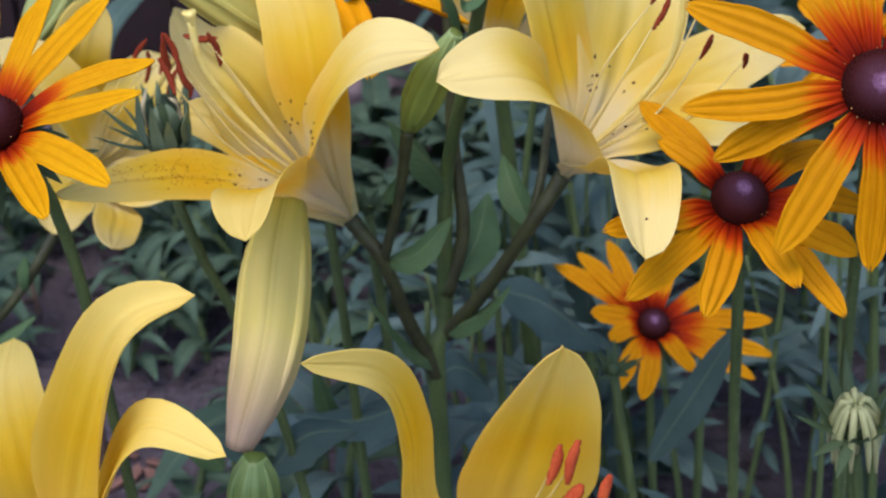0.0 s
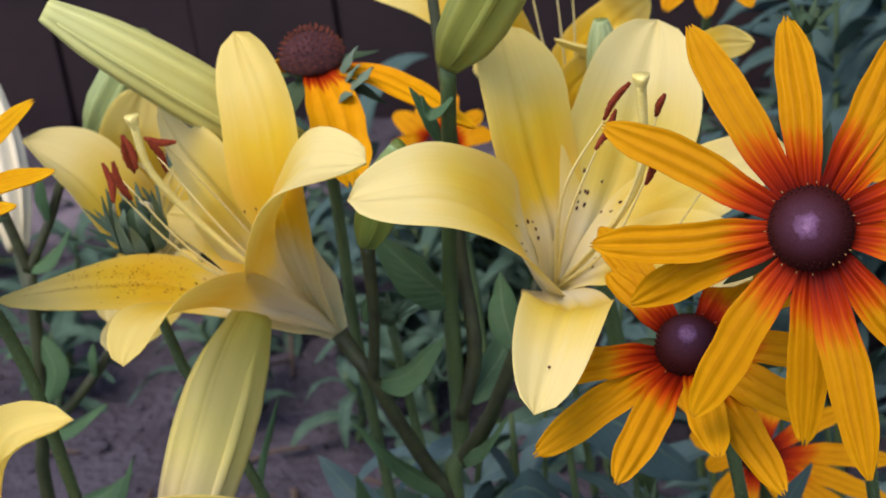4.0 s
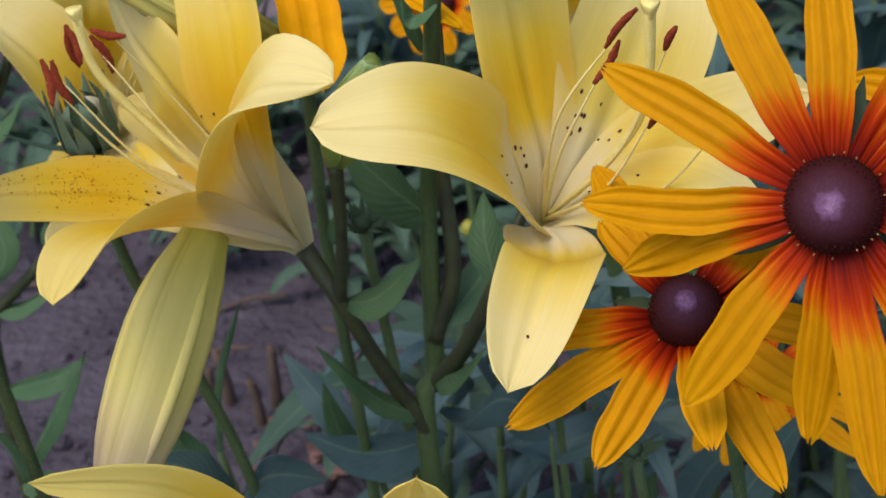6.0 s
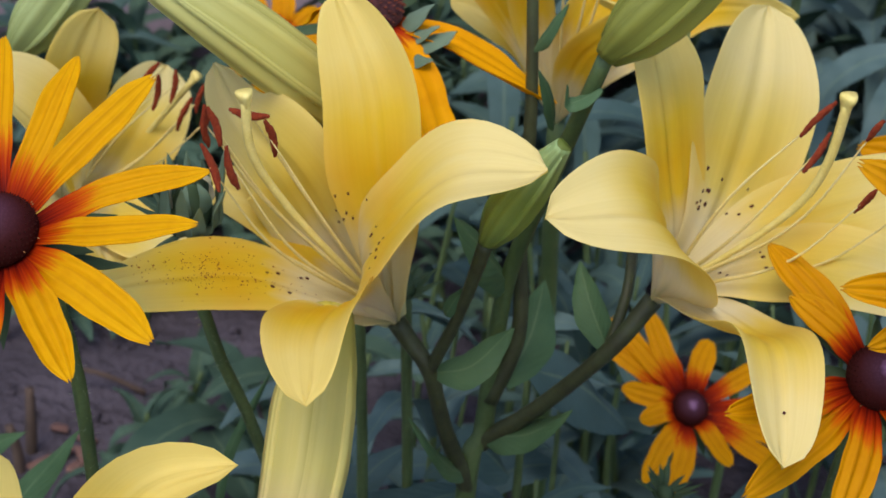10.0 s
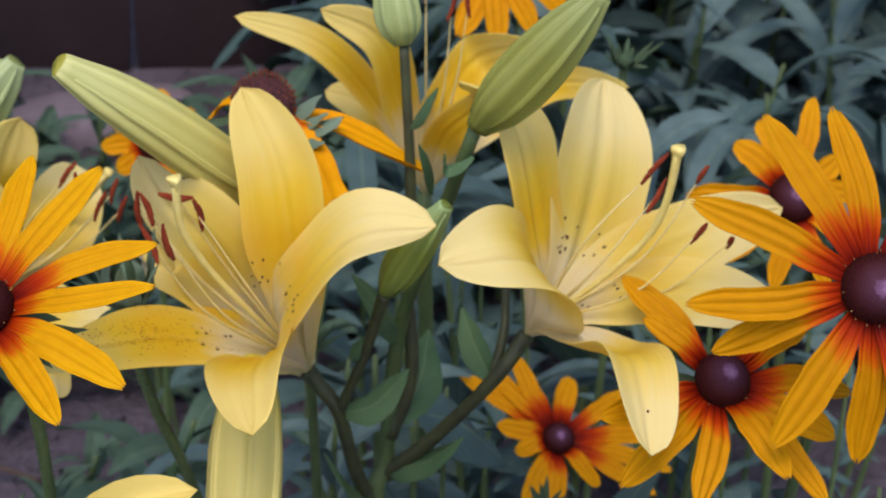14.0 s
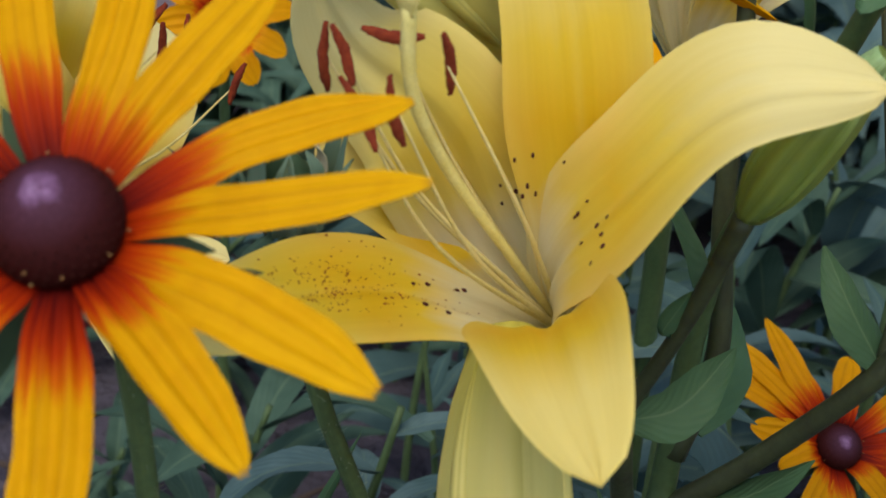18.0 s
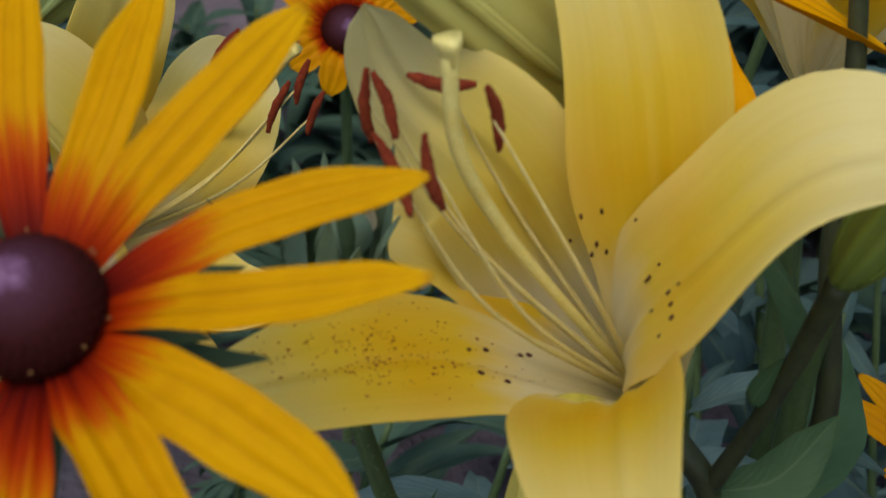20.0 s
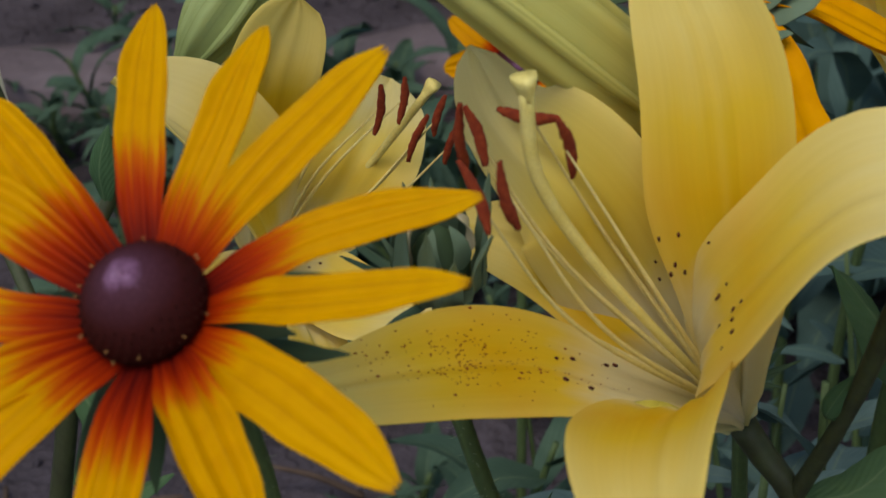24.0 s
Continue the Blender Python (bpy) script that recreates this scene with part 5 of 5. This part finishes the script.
# ---- green rudbeckia buds ----
def cup_bud(label, place, axis, size, foot, seed, way=()):
    """A cup of upright sepals, thin dark ones spreading below, grey-white florets inside."""
    place = Vector(place)
    x, y, z = frame_of(axis)
    body = thing("rudbeckia_bud", place, label, "flower bud", "rudbeckia buds")
    r = random.Random(seed)
    bm = tube([z * size * -0.95, z * size * -0.6, z * size * 0.1, z * size * 0.7], [size * 0.3, size * 0.55, size * 0.58, size * 0.42, size * 0.1], 12, 16)
    part("core", bm, SEPAL, body)
    for k in range(11):
        a = k * 2 * math.pi / 11 + r.uniform(-0.15, 0.15)
        d = x * math.cos(a) + y * math.sin(a)
        h = r.uniform(0.9, 1.9)
        bm = blade([d * size * 0.15 - z * size * 1.0, d * size * 0.72 - z * size * 0.60, d * size * 0.78 + z * size * 0.15, d * size * r.uniform(0.65, 1.15) + z * size * h], size * r.uniform(0.19, 0.25), d.cross(z), leaf_width, 0.35, 0.1, 0, 0, 0.05, 0.0005, 10, 6, seed + k)
        part("sepal", bm, SEPAL_PALE, body)
    for k in range(4):
        a = (205, 165, 185, 240)[k] * math.pi / 180
        d = x * math.cos(a) + y * math.sin(a)
        ln = size * r.uniform(1.7, 2.5)
        bm = blade([d * size * 0.3 - z * size * 0.9, d * ln * 0.55 - z * size * 0.45, d * ln + z * size * r.uniform(-0.3, 0.6)], size * 0.13, d.cross(z), leaf_width, 0.3, 0.05, 0, 0.3, 0.05, 0.0005, 10, 4, seed + 20 + k)
        part("sepal", bm, LEAF_DARK, body)
    for k in range(6):
        a = k * 1.05 + 0.3
        d = x * math.cos(a) + y * math.sin(a)
        bm = blade([d * size * 0.5 - z * size * 0.1, d * size * 0.55 + z * size * 0.6, d * size * 0.30 + z * size * (1.6 if k == 3 else 1.0)], size * 0.22, d.cross(z), leaf_width, 0.3, 0.05, 0, 0, 0.05, 0.0005, 8, 4, seed + 40 + k)
        part("young_ray", bm, BUD_WHITE if k % 3 == 0 else SEPAL_PALE, body)
    pts = [-z * size * 0.9, *[Vector(q) - place for q in way], Vector(foot) - place]
    st = part("stem", tube(pts, [0.0018, 0.0018, 0.0024], 18, 8), STEM_RUD, body)
    part("stem_fuzz", fuzz(pts, 420, 70, seed, 0.0016), HAIR, st, "pale bristly hairs", False)
    return body


def green_bud(label, place, axis, size, foot, seed, petals=0):
    place = Vector(place)
    x, y, z = frame_of(axis)
    body = thing("rudbeckia_bud", place, label, "flower bud", "rudbeckia buds")
    r = random.Random(seed)
    bm = bmesh.new()
    ellipsoid(bm, (0, 0, 0), basis(x * size * 0.55, y * size * 0.55, z * size * 0.6), 3)
    part("core", bm, SEPAL, body)
    for k in range(16):
        a = k * 2.4
        d = x * math.cos(a) + y * math.sin(a)
        up = r.uniform(-0.2, 1.3) if k % 2 else r.uniform(0.7, 1.6)
        tip = d * size * r.uniform(1.0, 2.5) + z * size * up
        bm = blade([d * size * 0.35 - z * size * 0.3, d * size * 0.8 + z * size * 0.1 * up, tip], size * 0.20, d.cross(z), leaf_width, 0.2, 0.05, 0, 0, 0.05, 0.0004, 8, 4, seed + k)
        part("sepal", bm, SEPAL, body)
    for k in range(petals):
        a = k * 2.4 + 0.5
        d = x * math.cos(a) + y * math.sin(a)
        s = r.uniform(0.8, 1.15)
        reach = r.uniform(0.25, 0.75)
        pts = [z * size * r.uniform(0.5, 1.0) + d * size * 0.1, z * size * r.uniform(0.9, 1.5) + d * size * reach * 0.6, d * size * reach * 1.3 + z * size * 0.1, d * size * reach * 1.5 - z * size * r.uniform(0.9, 1.7)]
        bm = tube(pts, [size * 0.10, size * 0.13, size * 0.14, size * 0.11, size * 0.05], 14, 7)
        part("young_ray", bm, BUD_MOP, body)
    d = Vector(foot) - place
    bm = tube([-z * size * 0.4, d * 0.4 + Vector((0.004, 0, 0)), d], [0.0018, 0.0018, 0.0024], 18, 8)
    part("stem", bm, STEM_RUD, body)
    return body


cup_bud("spiky green rudbeckia bud among lily petals", (-0.0647, 0.0169, 0.3611), (0.0, -0.3, 0.95), 0.0098, (-0.010, 0.035, -0.004), 21, ((-0.0620, 0.0125, 0.3300), (-0.0550, 0.0110, 0.3100), (-0.0485, 0.0140, 0.2900), (-0.0330, 0.0200, 0.2200)))
green_bud("opening rudbeckia bud with pale green young rays", (0.1463, -0.0500, 0.2769), (-0.1, -0.3, 0.95), 0.0092, (0.17, -0.02, -0.004), 22, 18)
green_bud("small green rudbeckia bud at the back", (0.1276, 0.1622, 0.3693), (0.0, -0.2, 1), 0.0060, (0.13, 0.17, -0.004), 23)
green_bud("tiny green rudbeckia bud low among the leaves", (0.0810, 0.0400, 0.2468), (-0.1, -0.2, 1), 0.0048, (0.1, 0.05, -0.004), 24)
green_bud("green rudbeckia bud in the shade of the lilies", (-0.0040, 0.0600, 0.3071), (0.0, -0.2, 1), 0.0050, (0.0, 0.08, -0.004), 25)


for place in ((-0.1610, 0.4200, 0.0005), (-0.0581, 0.3300, 0.1407)):
    foot = Vector((place[0] + 0.01, place[1] + 0.01, 0.0))
    bud = thing("round_bud", foot, "small round pale green bud on a thin stalk", "flower bud", "round buds")
    bm = bmesh.new()
    ellipsoid(bm, Vector(place) - foot, Matrix.Diagonal((0.0042, 0.0042, 0.0046, 1)), 3)
    part("head", bm, BUD_PALE, bud)
    part("stalk", tube([(0, 0, -0.004), (Vector(place) - foot) * 0.5 + Vector((0.003, 0, 0)), Vector(place) - foot], [0.0014, 0.0012, 0.0009], 12, 7), STEM_RUD, bud)
    for k in range(6):
        d = Vector((math.cos(k * 1.05), math.sin(k * 1.05), 0.2))
        p = Vector(place) - foot - Vector((0, 0, 0.0035))
        leaf_part("sepal", (p, p + d * 0.004 + Vector((0, 0, 0.001)), p + d * 0.0065 + Vector((0, 0, 0.004))), 0.0013, SEPAL_PALE, bud, (0, 0, 0), None, 0.2, 0.0, k, 0.05, 6)

# ---- bed plants: stems with single leaves ----
def leaf_mesh(seed, length, half, droop):
    r = random.Random(seed)
    pts = [(0, 0, 0), (length * 0.4, 0, length * 0.12), (length * 0.75, 0, length * (0.14 - droop * 0.3)), (length, 0, length * (0.08 - droop))]
    bm = blade(pts, half, (0, 1, 0), leaf_width, 0.22, 0.12, 0, r.uniform(-0.4, 0.4), 0.10, 0.0006, 12, 6, seed)
    me = bpy.data.meshes.new("leaf")
    bm.to_mesh(me)
    bm.free()
    me.polygons.foreach_set("use_smooth", [True] * len(me.polygons))
    return me


LEAF_SHAPES = [leaf_mesh(k, 0.075 + 0.012 * (k % 4), 0.0095 + 0.0025 * (k % 3), 0.1 + 0.12 * (k % 4)) for k in range(8)]
BLUE_SHAPES, DARK_SHAPES, TEAL_SHAPES = [], [], []
for me in LEAF_SHAPES:
    for mat, box in ((LEAF_BLUE, BLUE_SHAPES), (LEAF_DARK, DARK_SHAPES), (LEAF_TEAL, TEAL_SHAPES)):
        m = me.copy()
        m.materials.append(mat)
        box.append(m)


def bed_plant(place, height, lean, shapes, count, size, seed, label):
    r = random.Random(seed)
    body = thing("garden_plant", place, label, "plant", "leafy bed plants")
    top = Vector((lean[0], lean[1], height))
    pts = [Vector((0, 0, -0.003)), top * 0.5 + Vector((r.uniform(-0.01, 0.01), r.uniform(-0.01, 0.01), 0)), top]
    part("stem", tube(pts, [0.0026, 0.0022, 0.0012], 16, 7), STEM_RUD, body)
    mid = even(pts, 40)
    for k in range(count):
        f = 0.12 + 0.86 * (k + r.random() * 0.6) / count
        p = mid[min(39, int(f * 40))]
        ob = new("leaf", r.choice(shapes))
        ob.parent = body
        s = size * r.uniform(0.75, 1.2) * (1.15 - 0.45 * f)
        ob.matrix_local = Matrix.Translation(p) @ Euler((r.uniform(-0.35, 0.35), r.uniform(-0.95, 0.25), k * 2.4 + r.uniform(-0.5, 0.5))).to_matrix().to_4x4() @ Matrix.Scale(s, 4)
    return body


rnd = random.Random(77)
for px, py, h, size, tone in BED:
    bed_plant((px, py, ground_height(px, py)), h, (rnd.uniform(-0.03, 0.03), rnd.uniform(-0.03, 0.02)), (DARK_SHAPES, BLUE_SHAPES, TEAL_SHAPES)[tone], 14 if py < 0.6 else 13, size, rnd.randrange(10 ** 6), "leafy blue-green perennial in the flower bed" if tone else "dark green leafy plant in the flower bed")

# ---- leafy shoots low in the bed ----
def shoot(label, foot, top, leaves, seed):
    foot = Vector((*foot, ground_height(*foot) - 0.003))
    body = thing("leafy_shoot", foot, label, "plant", "leafy shoots")
    bend = foot.lerp(Vector(top), 0.5) + Vector((0.004, 0.003, 0))
    bm = tube([foot, bend, top], [0.0024, 0.002, 0.0012], 18, 8)
    bm.transform(Matrix.Translation(-foot))
    part("stem", bm, STEM_RUD, body)
    for k, (pts, half, mat) in enumerate(leaves):
        leaf_part("leaf", pts, half, mat, body, foot, None, 0.25, 0.0, seed + k, 0.08)
    return body


shoot("shoot with one broad blue-green leaf", (0.034, 0.105), (0.0414, 0.1003, 0.2495), (
    (((0.0414, 0.1003, 0.2490), (0.0615, 0.1110, 0.2345), (0.0837, 0.1236, 0.2055)), 0.0132, LEAF_BLUE),
    (((0.0385, 0.1020, 0.2000), (0.0240, 0.1000, 0.2150), (0.0080, 0.0980, 0.2020)), 0.0100, LEAF_BLUE)), 50)
shoot("green shoot with pointed teal leaves", (0.0, 0.10), (-0.0193, 0.0750, 0.2088), (
    (((-0.0196, 0.0750, 0.2063), (-0.0348, 0.0800, 0.2214), (-0.0517, 0.0900, 0.2333)), 0.0066, LEAF_TEAL),
    (((-0.0212, 0.0750, 0.1962), (-0.0265, 0.0700, 0.2190), (-0.0296, 0.0700, 0.2384)), 0.0044, LEAF_LILY),
    (((-0.0226, 0.0800, 0.1946), (-0.0116, 0.0850, 0.2143), (0.0022, 0.0900, 0.2242)), 0.0060, LEAF_TEAL)), 60)
shoot("slim green shoot with one grassy leaf", (-0.065, 0.09), (-0.0616, 0.0500, 0.2204), (
    (((-0.0623, 0.0500, 0.2168), (-0.0576, 0.0500, 0.2488), (-0.0439, 0.0500, 0.2834)), 0.0019, LEAF_LILY),
    (((-0.0652, 0.0500, 0.2055), (-0.0743, 0.0500, 0.2188), (-0.0781, 0.0500, 0.2315)), 0.0060, LEAF_LILY)), 70)
shoot("dark shoot with broad blue-green leaves", (-0.04, 0.03), (-0.0432, 0.0200, 0.2223), (
    (((-0.0430, 0.0200, 0.2235), (-0.0534, 0.0150, 0.2409), (-0.0648, 0.0100, 0.2478)), 0.0085, LEAF_BLUE),
    (((-0.0430, 0.0200, 0.2235), (-0.0293, 0.0200, 0.2378), (-0.0114, 0.0200, 0.2391)), 0.0095, LEAF_BLUE)), 80)
shoot("green shoot beside the bare soil", (-0.125, 0.10), (-0.1483, 0.0600, 0.1863), (
    (((-0.1470, 0.0600, 0.1917), (-0.1226, 0.0550, 0.2273), (-0.1035, 0.0500, 0.2571)), 0.0062, LEAF_LILY),
    (((-0.1476, 0.0600, 0.1890), (-0.1428, 0.0500, 0.2103), (-0.1457, 0.0450, 0.2272)), 0.0060, LEAF_LILY),
    (((-0.1483, 0.0600, 0.1863), (-0.1274, 0.0450, 0.2037), (-0.1159, 0.0400, 0.2047)), 0.0055, LEAF_LILY)), 90)

# ---- thin green stems rising through the bed ----
for k in range(34):
    px, py = 0.01 + 0.30 * (k % 17) / 17 + rnd.uniform(-0.012, 0.012), 0.09 + 0.16 * (k // 17) + rnd.uniform(-0.03, 0.05)
    h = rnd.uniform(0.16, 0.26) * (0.55 if 0.06 < px < 0.16 and py < 0.15 else 1.0)
    lean = Vector((rnd.uniform(-0.03, 0.03), rnd.uniform(-0.02, 0.03), h))
    st = thing("green_stem", (px, py, ground_height(px, py) - 0.003), "slender green stem with narrow leaves", "plant stem", "slender stems")
    part("stem", tube([(0, 0, 0), lean * 0.5 + Vector((0.006 * math.sin(k), 0, 0)), lean], [0.0019, 0.0016, 0.0008], 14, 7), STEM_RUD, st)
    for q in range(5):
        f = 0.35 + 0.15 * q
        a = q * 2.4 + k
        d = Vector((math.cos(a), math.sin(a), rnd.uniform(0.3, 1.0)))
        p0 = lean * f
        leaf_part("leaf", (p0, p0 + d * 0.014, p0 + d * 0.026 + Vector((0, 0, -0.006))), 0.0030, LEAF_BLUE, st, (0, 0, 0), None, 0.2, 0.0, k * 5 + q, 0.05, 8)

# ---- dry stalks, stubs and chips on the soil ----
for k in range(9):
    px, py = rnd.uniform(-0.42, -0.02), rnd.uniform(0.35, 0.75)
    a = rnd.uniform(0, 3.14)
    ln = rnd.uniform(0.02, 0.05)
    d = Vector((math.cos(a), math.sin(a), rnd.uniform(0.0, 0.3))) * ln
    z0 = ground_height(px, py) + 0.002
    s = tagged(part("dry_stalk", tube([(0, 0, 0), d * 0.5 + Vector((0, 0, 0.003)), d], [0.0018, 0.0016, 0.0011], 8, 6), STRAW), "short dry brown stalk lying on soil", "dry stalk", "dry stalks")
    s.location = (px, py, z0)
for k, (foot, h, r) in enumerate((((-0.1888, 0.3311, 0.0000), 0.034, 0.0032), ((-0.1859, 0.3471, 0.0000), 0.046, 0.0034), ((-0.2270, 0.3483, 0.0000), 0.026, 0.0036), ((-0.2129, 0.3446, 0.0000), 0.040, 0.0036))):
    bm = tube([(0, 0, -0.004), (0.002 * math.sin(k), 0, h * 0.5), (-0.004 * math.cos(k * 2), 0.002, h)], [r, r * 0.9, r * 0.7], 8, 8, None, 0.1, 3)
    s = tagged(part("stalk_stub", bm, STRAW), "cut brown stalk stub standing in soil", "stalk stub", "cut stalk stubs")
    s.location = foot
for k in range(16):
    px, py = Vector((-0.1624, 0.3177, 0.0000)).xy + Vector((rnd.gauss(0, 0.025), rnd.gauss(0, 0.03)))
    bm = bmesh.new()
    bmesh.ops.create_cube(bm, size=1.0)
    bmesh.ops.bevel(bm, geom=bm.edges[:], offset=0.12, segments=1, affect="EDGES")
    sx = rnd.uniform(0.008, 0.020)
    for v in bm.verts:
        v.co = Vector((v.co.x * sx * (1 + 0.3 * v.co.y), v.co.y * 0.006, v.co.z * 0.003))
    s = tagged(part("bark_chip", bm, CHIP), "orange-brown bark chip lying on soil", "bark chip", "bark chips")
    s.location = (px, py, ground_height(px, py) + 0.0025)
    s.rotation_euler = (rnd.uniform(-0.4, 0.4), rnd.uniform(-0.4, 0.4), rnd.uniform(0, 3.1))
